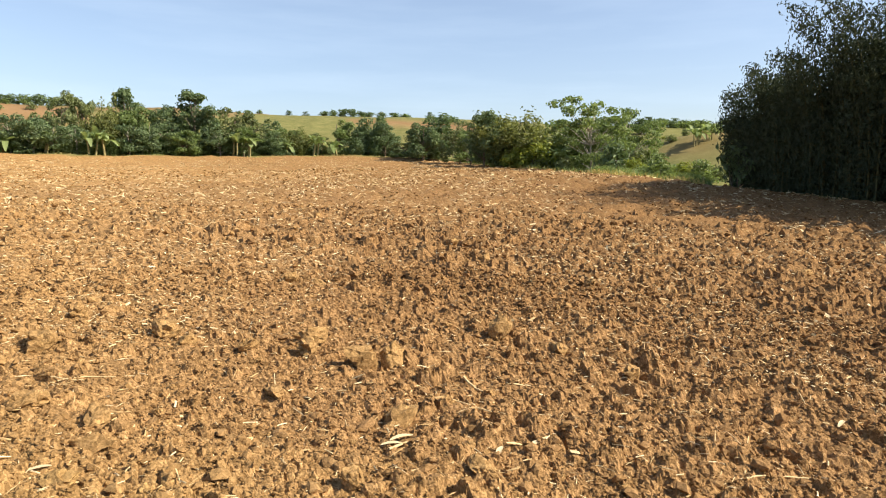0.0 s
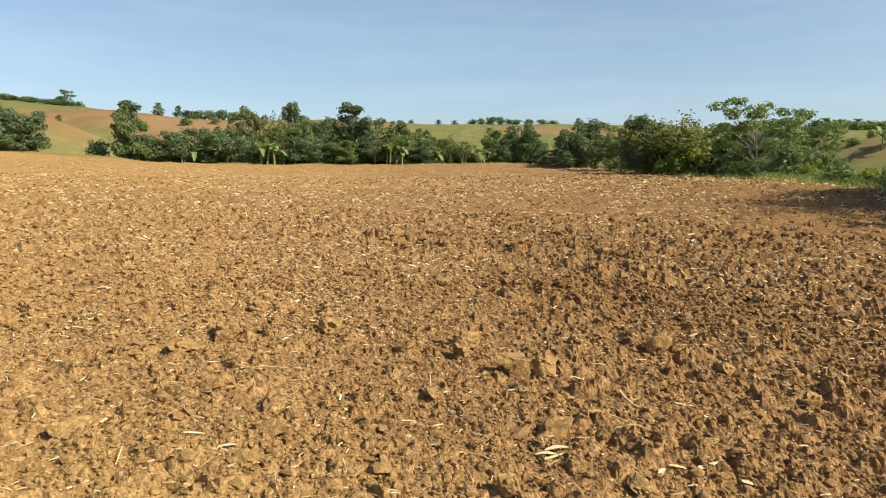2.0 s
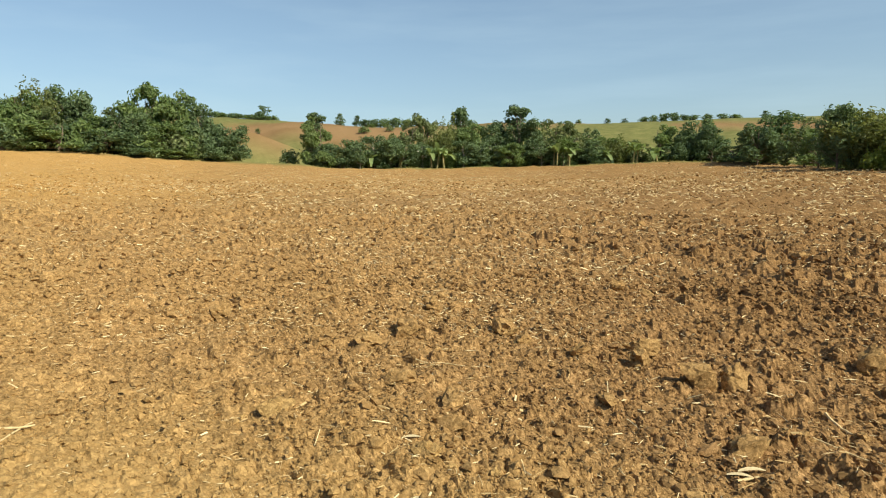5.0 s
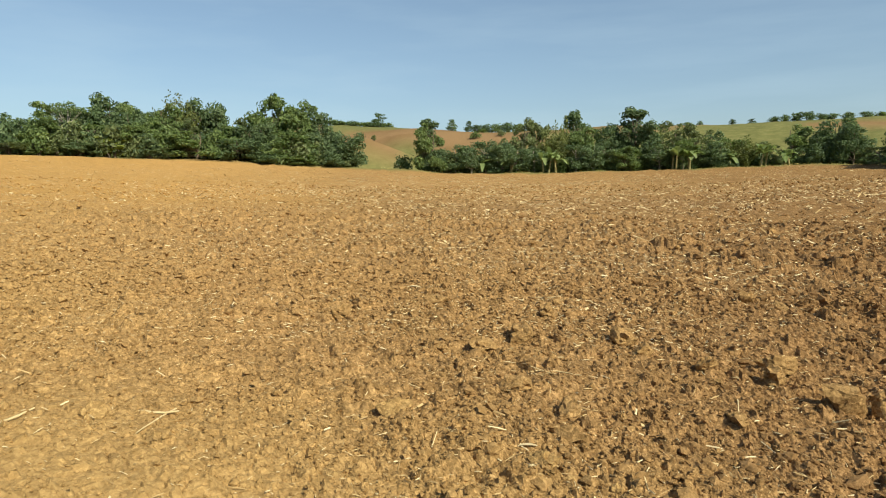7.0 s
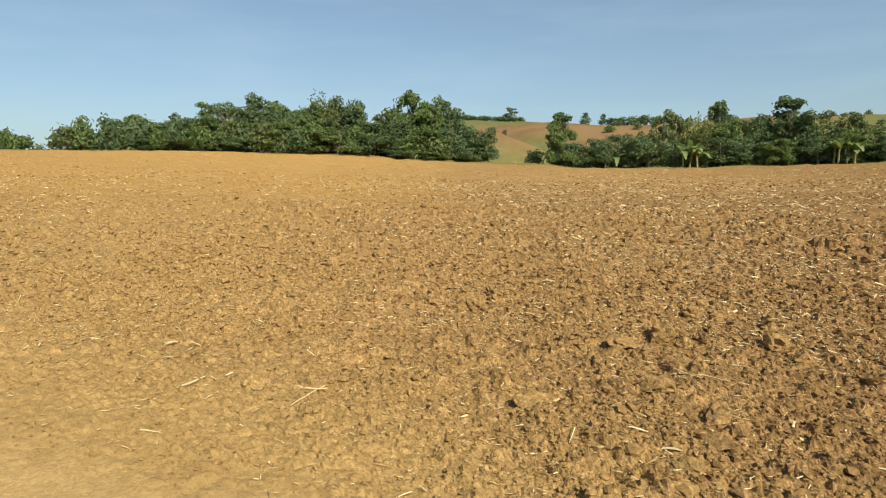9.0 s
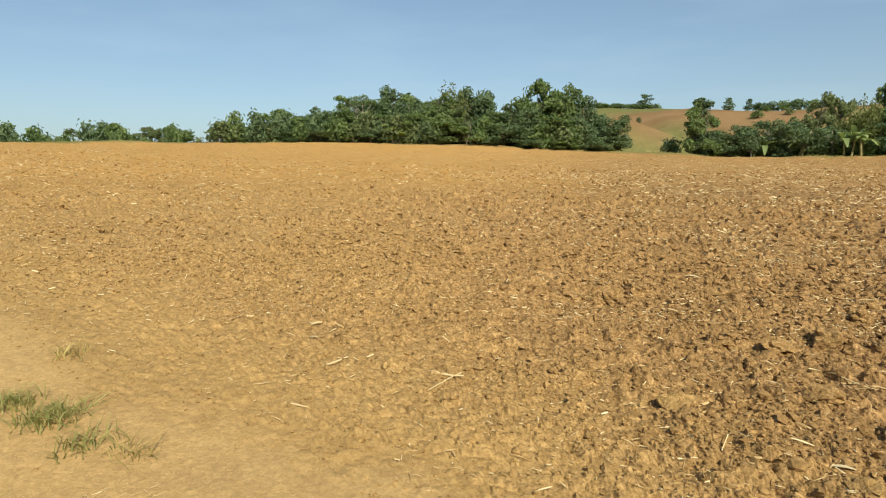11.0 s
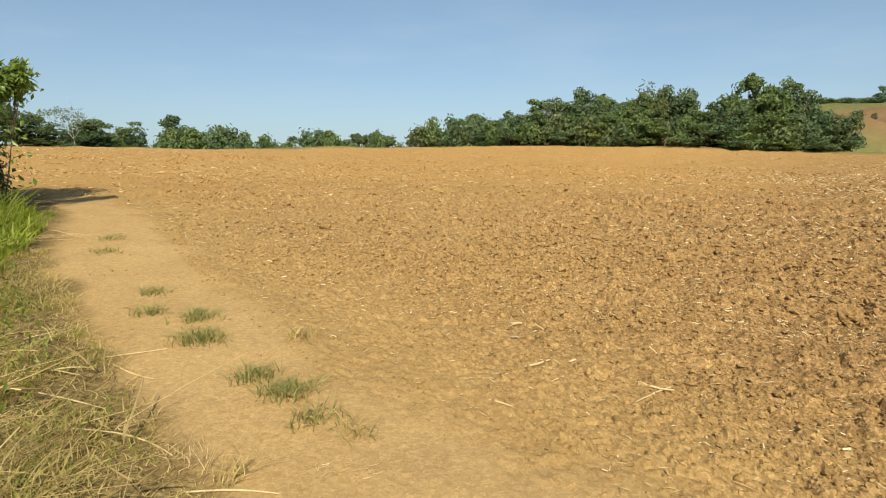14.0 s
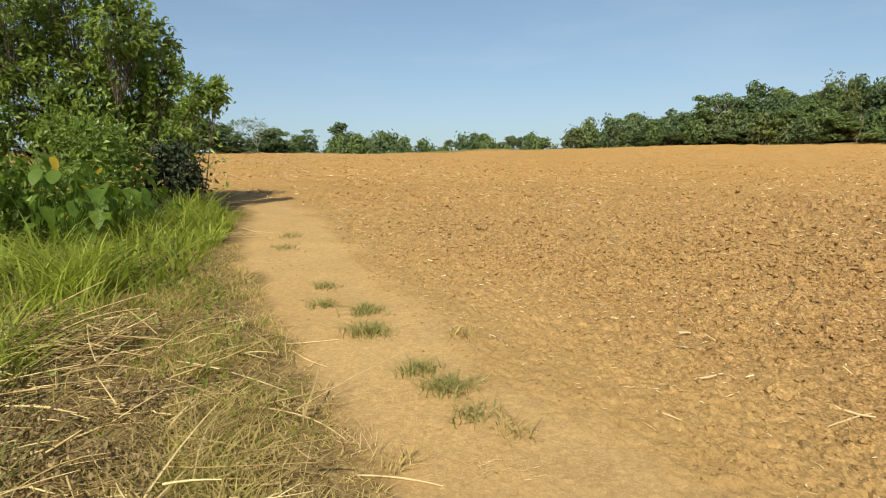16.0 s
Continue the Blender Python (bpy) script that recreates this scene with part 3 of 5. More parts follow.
def make_bare_tree(label, height, width, seed):
    """A nearly leafless tree: forking twigs and few leaves."""
    rng = np.random.default_rng(seed)
    top = thing("tree", label, "tree")
    lines, ends = [], []

    def grow(p, way, length, rad, level):
        t = np.linspace(0, 1, 4)[:, None]
        tip = p + way * length
        lines.append(np.column_stack([p * (1 - t) + tip * t, rad * (1.1 - 0.5 * t[:, 0])]))
        if level == 4:
            ends.append(tip)
            return
        for k in range(3 if level < 3 else 2):
            w = way * 0.8 + rng.normal(size=3) * [0.62, 0.62, 0.34] + [0, 0, 0.16]
            grow(tip, w / np.linalg.norm(w), length * rng.uniform(0.62, 0.82), rad * 0.6, level + 1)

    grow(np.array([0, 0, -0.2]), np.array([0.05, 0, 1.0]), height * 0.34, 0.06, 0)
    v, f = tubes(lines, 3)
    grown = np.array(ends)
    fit = np.array([width / np.ptp(grown[:, 0]), width / np.ptp(grown[:, 1]), height / grown[:, 2].max()])
    part("trunk", mesh_of("trunk", v * fit, f, [PALE_BARK], shade=True), top)
    spots = np.repeat(grown, 14, 0) * fit + rng.normal(size=(len(grown) * 14, 3)) * 0.14
    v, f = leaves(rng, spots, rng.normal(size=spots.shape), 0.16, 0.07, plain=True)
    part("crown", mesh_of("crown", v, f, [OLIVE_LEAF]), top)
    return top


def make_bush(name, label, height, width, n, leaf, mat, bark, seed, category="bush", droop=0.3, slim=0.5, plain=True):
    """A shrub that is leafy to the ground: stems from one foot, and clumps of leaves."""
    rng = np.random.default_rng(seed)
    top = thing(name, label, category)
    lines, sv, sf, start = [], [], [], 0
    count = 16
    for c in range(count):
        d, _ = ball(rng, 1)
        q = (c + 0.5) / count
        wide = width * 0.5 * math.sqrt(max(0.05, 1 - q ** 2.2)) * rng.uniform(0.3, 0.85)
        centre = np.array([d[0, 0] * wide, d[0, 1] * wide, height * (0.12 + 0.72 * q)])
        t = np.linspace(0, 1, 3 if plain else 5)[:, None]
        stem = np.array([d[0, 0] * 0.08 * width, d[0, 1] * 0.08 * width, -0.2]) * (1 - t) + centre * t
        lines.append(np.column_stack([stem, (0.012 * height + 0.01) * (1.1 - t[:, 0])]))
        m = int(n / count * rng.uniform(0.6, 1.4))
        out, spot = ball(rng, m, 0.3)
        size = width * rng.uniform(0.16, 0.26)
        place = centre + spot * [size, size, min(size, height * 0.25)] * (1 + 0.3 * rng.normal(size=(m, 1)))
        place[:, 2] = np.maximum(place[:, 2], 0.03)
        v, f = leaves(rng, place, out, leaf, leaf * slim, droop, plain=plain)
        sv.append(v)
        sf.append(f + start)
        start += len(v)
    v, f = tubes(lines, 3 if plain else 5)
    part("stem", mesh_of("stem", v, f, [bark], shade=True), top)
    part("foliage", mesh_of("foliage", np.vstack(sv), np.vstack(sf), [mat]), top)
    return top


def blade(base, way, length, width, sag, steps=7, fold=0.15):
    """One long arching leaf: its places and quads."""
    t = np.linspace(0, 1, steps)
    way = np.asarray(way, float) / np.linalg.norm(way)
    side = np.cross(way, (0, 0, 1))
    side /= np.linalg.norm(side) + 1e-9
    spine = np.asarray(base) + np.outer(t * length, way) + np.outer(-sag * length * t ** 2.2, (0, 0, 1))
    half = width * 0.5 * np.sin(np.clip(0.06 + 0.92 * t, 0, 1) * math.pi) ** 0.6
    up = np.array([0, 0, fold])
    v = np.concatenate([spine + half[:, None] * (side + up), spine, spine - half[:, None] * (side - up)])
    i = np.arange(steps - 1)
    f = np.concatenate([np.column_stack([i, i + 1, steps + i + 1, steps + i]), np.column_stack([steps + i, steps + i + 1, 2 * steps + i + 1, 2 * steps + i])])
    return v, f


def make_banana(label, height, seed, stems=2):
    rng = np.random.default_rng(seed)
    top = thing("banana_plant", label, "banana plant")
    for s in range(stems):
        foot = np.array([rng.uniform(-0.6, 0.6), rng.uniform(-0.4, 0.4), 0]) * (s > 0)
        h = height * rng.uniform(0.36, 0.5)
        lean = rng.normal(size=2) * 0.12
        t = np.linspace(0, 1, 5)
        line = np.column_stack([foot[0] + lean[0] * t * h, foot[1] + lean[1] * t * h, -0.25 + (h + 0.25) * t, 0.10 - 0.04 * t])
        v, f = tubes([line], 8)
        part("pseudostem", mesh_of("pseudostem", v, f, [STEM], shade=True), top)
        for k in range(9):
            a = k * 2.4 + rng.uniform(0, 1)
            rise = rng.uniform(0.35, 2.6)
            ln = (height - h) * rng.uniform(0.9, 1.35)
            v, f = blade(line[-1, :3] - [0, 0, 0.1], (math.cos(a), math.sin(a), rise), ln, 0.48, rng.uniform(0.35, 0.9))
            part("leaf", mesh_of("leaf", v, f, [BANANA_LEAF]), top)
    return top


def make_bamboo(label, height, width, culms, per, leaf, seed, arch=0.22):
    """A dense clump of arching bamboo, leafy nearly to the ground."""
    rng = np.random.default_rng(seed)
    top = thing("bamboo_clump", label, "bamboo")
    sv, sf, start = [], [], 0
    for c in range(culms):
        a, q = rng.uniform(0, 2 * math.pi), math.sqrt(rng.uniform(0, 1))
        foot = np.array([math.cos(a) * width * 0.28 * q, math.sin(a) * width * 0.28 * q, -0.3])
        h = height * rng.uniform(0.45, 1.0) * (1 - 0.25 * q)
        out = np.array([math.cos(a + rng.normal() * 0.5), math.sin(a + rng.normal() * 0.5)]) * arch * h * rng.uniform(0.5, 1.3)
        t = np.linspace(0, 1, 10)
        line = np.column_stack([foot[0] + out[0] * t ** 2.2, foot[1] + out[1] * t ** 2.2, foot[2] + h * (t - 0.16 * t ** 3.5), 0.035 * (1.05 - t)])
        v, f = tubes([line], 5)
        part("culm", mesh_of("culm", v, f, [CULM], shade=True), top)
        at = rng.uniform(0.02, 1.0, per) ** 0.85
        spot = np.column_stack([np.interp(at, t, line[:, k]) for k in range(3)])
        d, s = ball(rng, per, 0.2)
        spot = spot + s * (0.35 + 0.45 * np.sin(math.pi * at)[:, None]) * [1, 1, 0.7]
        spot[:, 2] = np.maximum(spot[:, 2], 0.05)
        v, f = leaves(rng, spot, d, leaf, leaf * 0.34, 0.6, 0.8, plain=True)
        sv.append(v)
        sf.append(f + start)
        start += len(v)
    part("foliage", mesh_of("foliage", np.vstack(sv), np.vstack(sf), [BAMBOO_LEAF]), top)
    return top


def stand(ob, az, r, turn=0.0, size=1.0, sink=0.0):
    """Sets a thing on the land at a bearing and a distance."""
    x, y = polar(az, r)
    ob.matrix_basis = pose(x, y, floor_at(x, y) - sink, 0, 0, turn) @ Matrix.Scale(size, 4)
    return ob


# ---- the tree line round the field ----
TREE_KINDS = {
    "mango": dict(label="dense dark green broadleaf tree at the field edge", habit="dome", height=5, width=4, count=2700, leaf=0.29, mat=DARK_LEAF, bark=BARK),
    "broad": dict(label="mid-green broadleaf tree with a lobed crown", habit="lobes", height=5, width=4, count=2700, leaf=0.28, mat=MID_LEAF, bark=BARK),
    "olive": dict(label="airy olive-green tree with fine foliage", habit="airy", height=5, width=4, count=2900, leaf=0.24, mat=OLIVE_LEAF, bark=BARK),
    "lime": dict(label="yellow-green tree leafy to the ground", habit="airy", height=4, width=3.5, count=3000, leaf=0.20, mat=LIME_LEAF, bark=BARK),
    "tiered": dict(label="tall dark tree with separate tufts of leaves", habit="tiers", height=7, width=4, count=2800, leaf=0.32, mat=DARK_LEAF, bark=BARK),
    "light": dict(label="spreading thin-leaved tree with a pale trunk", habit="flat", height=5, width=4.5, count=3600, leaf=0.20, mat=MID_LEAF, bark=PALE_BARK, girth=0.9),
    "grove": dict(label="small dark plantation tree on a thin pale trunk", habit="row", height=3.5, width=3, count=1700, leaf=0.23, mat=DARK_LEAF, bark=PALE_BARK, girth=0.9),
    "ridge": dict(label="lone flat-topped tree on the far ridge", habit="tiers", height=7, width=7, count=1100, leaf=0.55, mat=DARK_LEAF, bark=BARK),
}
MODELS = {}


def tree_at(kind, az, r, height, width):
    """A tree of a kind at a bearing and distance, scaled to its height and width."""
    use = MODELS.setdefault((kind, "count"), [0])
    use[0] += 1
    which = use[0] % 4
    spec = TREE_KINDS.get(kind, dict(width=3.0, height=5.0))
    x, y = polar(az, r)
    width = width * (1.22 if r < 100 else 1.0)
    m = pose(x, y, floor_at(x, y) - 0.1, 0, 0, use[0] * 137) @ Matrix.Diagonal((width / spec["width"], width / spec["width"], (height + 0.1) / spec["height"], 1))
    if (kind, which) not in MODELS:
        seed = len(MODELS) * 17 + 3
        if kind == "feather":
            MODELS[kind, which] = make_feathery("tree", "feathery yellow-green tree of thin arching stems", 5.0, 3.0, 44, 95, 0.24, FEATHER_LEAF, seed)
        else:
            MODELS[kind, which] = make_tree("tree", seed=seed, **spec)
        ob = MODELS[kind, which]
    else:
        ob = copy_thing(MODELS[kind, which], Matrix())
    ob.matrix_basis = m
    return tagged(ob, group="trees round the field")


# kind, bearing, distance, height, width
TREES = [
    # the hedge beyond the field
    ("broad", 37.9, 64, 4.9, 3.2), ("mango", 37.7, 64.5, 2.6, 3.0), ("tiered", 38.1, 65, 5.6, 3.2), ("grove", 35.8, 64.5, 2.9, 3.0), ("grove", 34.4, 64, 3.2, 3.0), ("grove", 33.1, 64.5, 3.3, 3.0), ("grove", 31.7, 64, 3.4, 2.7), ("grove", 30.4, 64, 2.7, 3.0), ("grove", 28.8, 64.3, 2.6, 3.0),
    ("grove", 35.1, 66, 3.1, 3.0), ("grove", 32.4, 66, 3.6, 3.0), ("grove", 29.6, 66, 3.0, 3.0),
    ("olive", 29.9, 69, 7.1, 4.4), ("olive", 28.5, 70, 7.0, 3.6), ("feather", 27.0, 67, 6.0, 3.2), ("feather", 26.0, 69, 7.2, 3.0), ("tiered", 25.3, 71, 8.6, 3.6), ("broad", 24.4, 67, 5.4, 3.6), ("mango", 22.9, 67, 5.5, 3.4),
    ("grove", 23.7, 64.5, 3.2, 3.0), ("grove", 25.2, 64.2, 2.8, 2.8), ("grove", 22.4, 64.2, 2.6, 2.6), ("broad", 21.1, 63.5, 2.3, 2.9), ("tiered", 20.3, 68, 7.3, 4.2), ("mango", 21.2, 69, 6.0, 3.6), ("mango", 18.9, 66, 5.2, 4.0), ("olive", 17.4, 67, 5.4, 4.5), ("olive", 15.7, 67, 5.0, 4.1),
    ("mango", 14.2, 69, 5.0, 3.6), ("broad", 16.4, 64.5, 3.0, 3.0), ("grove", 18.3, 64.2, 2.7, 2.8), ("mango", 13.7, 65, 2.7, 2.9), ("feather", 11.9, 66, 3.4, 3.4), ("broad", 8.3, 66, 4.3, 3.8), ("olive", 10.0, 66, 2.8, 2.9), ("mango", 5.5, 66, 4.7, 3.8), ("mango", 6.8, 65, 3.0, 3.1), ("broad", 12.9, 67, 3.6, 3.2),
    ("mango", 4.4, 64, 3.6, 2.9), ("olive", 2.7, 60, 1.5, 2.8), ("mango", -0.1, 58, 4.3, 5.0), ("mango", 1.0, 56, 3.3, 3.1), ("olive", -2.3, 52, 3.5, 3.0), ("broad", -3.2, 50, 2.7, 2.6),
    # the hedge along the near side
    ("mango", -4.4, 44, 3.9, 2.6), ("feather", -7.3, 43.5, 4.2, 4.2), ("feather", -5.8, 44, 3.8, 3.2), ("feather", -8.9, 44, 4.0, 2.8), ("mango", -5.2, 45.5, 3.7, 3.2), ("mango", -10.1, 52, 5.6, 3.8), ("light", -11.9, 47, 6.1, 4.2), ("light", -13.7, 38.5, 4.7, 4.4), ("light", -16.8, 42, 5.2, 3.8), ("olive", -12.7, 42, 3.4, 2.8),
    ("olive", -16.0, 41, 3.6, 3.0), ("broad", -17.7, 46, 4.2, 2.6), ("broad", -11.4, 44, 3.9, 3.0), ("olive", -14.6, 44, 4.4, 3.4),
    # the wood behind the low crest
    ("mango", 45.1, 64, 3.6, 3.8), ("mango", 46.1, 63.5, 1.9, 3.6), ("mango", 47.6, 66, 6.4, 3.8), ("broad", 49.0, 67, 7.3, 4.2), ("broad", 51.7, 68, 7.8, 4.8), ("mango", 52.5, 65, 4.4, 3.4), ("broad", 50.1, 64.5, 3.7, 3.8), ("olive", 53.9, 68, 5.2, 3.8), ("mango", 56.8, 70, 7.2, 4.4), ("mango", 55.8, 68, 6.0, 3.6), ("olive", 57.9, 70, 6.6, 3.6),
    ("feather", 59.2, 69, 7.2, 3.0), ("broad", 60.2, 68, 5.8, 3.6), ("light", 61.6, 70, 5.6, 3.4), ("mango", 62.7, 68, 5.1, 3.8), ("mango", 64.2, 70, 6.9, 4.2), ("mango", 65.8, 69, 5.4, 3.8), ("light", 67.2, 67.5, 5.5, 4.8), ("mango", 67.4, 68.5, 5.1, 4.4), ("broad", 68.7, 67, 3.7, 3.5), ("mango", 70.3, 70, 4.6, 4.2), ("mango", 72.1, 69, 3.7, 3.8), ("broad", 73.8, 68, 4.0, 4.8),
    ("olive", 75.2, 67, 2.6, 3.5), ("mango", 76.7, 69, 2.6, 3.9), ("broad", 77.5, 68, 2.8, 4.8), ("mango", 78.3, 66, 2.1, 2.8), ("broad", 57.8, 64, 2.6, 4.8), ("broad", 60.1, 65, 2.9, 3.6), ("lime", 64.1, 65, 2.1, 3.6), ("lime", 68.8, 65, 2.0, 3.0), ("mango", 66.3, 64, 1.4, 3.6), ("olive", 70.8, 64, 0.9, 4.2), ("mango", 73.1, 65, 1.8, 3.6), ("mango", 54.5, 63.8, 2.3, 4.8),
    ("mango", 52.1, 63.2, 1.0, 3.5), ("broad", 49.4, 63.2, 1.0, 3.5), ("olive", 60.4, 63.5, 0.9, 3.0), ("broad", 62.2, 65.5, 3.4, 3.8), ("broad", 56.0, 65.5, 3.8, 3.8), ("mango", 48.2, 65, 3.6, 3.6), ("broad", 65.2, 66, 3.2, 3.8), ("mango", 71.2, 66.5, 2.6, 3.8), ("olive", 58.6, 66.5, 4.2, 3.6), ("mango", 53.6, 65.5, 3.8, 3.8),
    ("broad", 48.4, 71, 6.2, 4.6), ("broad", 50.6, 71, 6.8, 4.6), ("mango", 53.0, 72, 6.6, 4.6), ("broad", 55.2, 72, 6.2, 4.6), ("broad", 58.4, 72, 6.6, 4.6), ("mango", 60.8, 72, 6.0, 4.6), ("broad", 63.4, 72, 6.4, 4.6), ("mango", 66.0, 72, 5.6, 4.4), ("broad", 69.2, 72, 5.0, 4.4), ("mango", 71.4, 72, 4.4, 4.4), ("olive", 73.0, 71, 4.0, 4.0), ("broad", 46.8, 68, 4.4, 4.0),
    # behind the crest, only their tops in sight
    ("broad", 82.7, 74, 4.2, 5.0), ("olive", 84.1, 75, 4.5, 3.4), ("broad", 86.5, 75, 4.9, 4.0), ("tiered", 87.4, 76, 5.2, 2.4), ("olive", 89.5, 74, 4.0, 4.4), ("mango", 91.8, 76, 4.1, 2.9), ("broad", 94.7, 74, 5.2, 5.0), ("mango", 97.1, 75, 5.2, 4.7), ("tiered", 99.4, 75, 6.5, 4.4), ("mango", 99.1, 74, 5.2, 4.9), ("light", 103.6, 73, 5.0, 5.7), ("mango", 102.4, 73, 4.5, 3.7),
    ("mango", 104.8, 70, 4.2, 5.2), ("mango", 106.3, 68, 2.7, 5.0), ("broad", 110.0, 55, 3.2, 4.0), ("mango", 108.7, 54, 2.0, 4.0), ("mango", 111.5, 52, 2.6, 4.0), ("mango", 114.5, 52, 4.0, 5.0),
    # lone trees on the far ridges
    ("ridge", 42.4, 250, 5.4, 8.5), ("ridge", 35.9, 250, 5.0, 6.5), ("ridge", 34.4, 250, 4.3, 5.5), ("ridge", 12.6, 246, 1.8, 4), ("ridge", 11.2, 246, 1.6, 4), ("ridge", 9.6, 246, 2.0, 4), ("ridge", 0.4, 250, 2.4, 5), ("ridge", -5.4, 250, 2.4, 5), ("ridge", -18.5, 240, 3.6, 7), ("ridge", -20.5, 238, 3.2, 6),
]
for spec in TREES:
    tree_at(*spec)
stand(make_bare_tree("thin nearly bare tree behind the crest", 3.9, 4.4, 811), 106.3, 66)

BUSH_MATS = {"lime": (LIME_LEAF, "bright yellow-green bush at the field edge"), "dark": (DARK_LEAF, "rounded dark glossy bush at the field edge"),
             "mid": (MID_LEAF, "low green shrub at the field edge"), "olive": (OLIVE_LEAF, "low olive-green shrub at the field edge")}
BUSH_MODELS = {}


def bush_at(kind, az, r, height, width):
    """A bush of a kind, two metres high and two and a half wide as modelled, scaled to size."""
    use = BUSH_MODELS.setdefault((kind, "count"), [0])
    use[0] += 1
    far = r > 120
    key = (kind, far, use[0] % 2)
    mat, label = BUSH_MATS[kind]
    x, y = polar(az, r)
    m = pose(x, y, floor_at(x, y) - 0.05, 0, 0, use[0] * 97) @ Matrix.Diagonal((width / 2.5, width / 2.5, height / 2, 1))
    if key not in BUSH_MODELS:
        ob = BUSH_MODELS[key] = make_bush("bush", label, 2.0, 2.5, 260 if far else 560, 0.45 if far else 0.32, mat, BARK, 300 + 7 * len(BUSH_MODELS))
    else:
        ob = copy_thing(BUSH_MODELS[key], Matrix())
    ob.matrix_basis = m
    return tagged(ob, group="bushes round the field")


# kind, bearing, distance, height, width
BUSHES = [
    ("lime", -8.7, 41.5, 1.95, 3.2), ("lime", -7.5, 41.8, 1.5, 2.6), ("dark", -15.6, 35.5, 2.1, 2.0), ("lime", -17.4, 35, 1.2, 1.7), ("mid", -19.4, 32, 1.0, 1.9), ("lime", -21.4, 30, 0.9, 1.5),
    ("mid", -22.6, 29, 1.0, 1.4), ("olive", -11.4, 38, 1.0, 1.6), ("olive", -9.6, 41, 0.9, 2.0), ("olive", -4.4, 50, 1.0, 2.2), ("mid", -18.2, 33.5, 0.7, 2.0),
    ("dark", 40.4, 66, 2.1, 2.6), ("mid", -2.8, 56, 1.2, 2.4), ("olive", -6.2, 44, 0.8, 1.8), ("olive", -14.9, 36.5, 0.8, 1.8), ("mid", -12.8, 39.5, 1.3, 2.2), ("dark", -10.6, 44, 2.0, 2.6),
    ("dark", -25.4, 26.5, 1.7, 2.0), ("mid", -20.6, 34, 1.0, 2.0), ("olive", -23.6, 31, 0.9, 1.8),
]
# undergrowth along the hedge and before the wood
low = random.Random(4)
for az in np.arange(-1.0, 39.0, 1.15):
    BUSHES.append((low.choice(("dark", "mid", "dark", "olive")), az + low.uniform(-0.4, 0.4), low.uniform(64.0, 66.5), low.uniform(0.9, 2.1), low.uniform(1.8, 2.9)))
for az in np.arange(45.0, 79.6, 1.25):
    BUSHES.append((low.choice(("dark", "mid", "mid", "olive")), az + low.uniform(-0.4, 0.4), low.uniform(63.4, 65.5), low.uniform(1.8, 3.2), low.uniform(2.6, 3.8)))
for az in np.arange(80.6, 110, 1.9):
    BUSHES.append((low.choice(("dark", "mid", "mid", "olive")), az, low.uniform(66, 74), low.uniform(2.2, 3.4), low.uniform(2.6, 3.8)))
for az in np.arange(41.6, 53, 0.42):
    BUSHES.append((low.choice(("dark", "mid")), az, low.uniform(246, 252), low.uniform(1.3, 2.2), low.uniform(4, 6)))
# low groves along the far ridges
for az, r, h, w in ((33.8, 248, 2.8, 6), (33.0, 248, 3.2, 7), (32.0, 247, 3.2, 7), (31.0, 246, 3.4, 7), (30.0, 246, 3.0, 7), (28.8, 248, 2.6, 7), (24.6, 250, 1.8, 6), (9.6, 244, 1.6, 5), (8.8, 243, 2.4, 5), (8.0, 243, 2.9, 6), (7.3, 243, 2.7, 6), (6.4, 243, 2.0, 5), (5.6, 244, 1.7, 5), (4.6, 244, 1.5, 5), (3.6, 245, 1.7, 5), (2.6, 246, 1.4, 5),
                    (-4, 248, 2.0, 6), (-14.4, 244, 2.6, 7), (-16.6, 243, 3.0, 7), (-17.8, 242, 3.2, 7), (-19.4, 242, 3.0, 7), (-21.2, 242, 2.6, 8), (-22.6, 242, 2.6, 8), (-24.4, 240, 3, 8), (-26.5, 238, 3, 8), (16, 244, 1.2, 5)):
    BUSHES.append((low.choice(("dark", "mid")), az, r, h, w))
for n in range(34):
    BUSHES.append((low.choice(("olive", "dark", "mid")), low.uniform(-3, 52), low.uniform(125, 250), low.uniform(0.8, 2.2), low.uniform(1.5, 4)))
for n in range(26):
    BUSHES.append((low.choice(("olive", "lime", "mid")), low.uniform(-24, -15.5), low.uniform(48, 115), low.uniform(0.6, 1.4), low.uniform(1.2, 2.6)))
for az in np.arange(-27, -14.5, 0.85):
    BUSHES.append((low.choice(("dark", "mid", "dark")), az, low.uniform(205, 240), low.uniform(1.8, 3.0), low.uniform(5, 8)))
for spec in BUSHES:
    bush_at(*spec)

for n, (az, r, h) in enumerate([(27.6, 62.8, 3.0), (26.9, 63.0, 2.6), (17.0, 62.8, 2.6), (16.0, 62.9, 2.4), (10.3, 62.8, 2.6), (8.9, 63, 2.0), (-11.1, 41, 2.6), (31.0, 64, 2.8), (13.2, 64, 2.2), (-3.6, 53, 2.0), (33.4, 64, 2.4)]):
    stand(make_banana("banana plant with drooping pale green leaves", h, 500 + n), az, r, n * 50)
for n, (az, r, h) in enumerate([(-22.2, 92, 3.6), (-23.2, 94, 3.2)]):
    stand(make_banana("banana plants on the grassy slope", h, 540 + n, 3), az, r, n * 50)

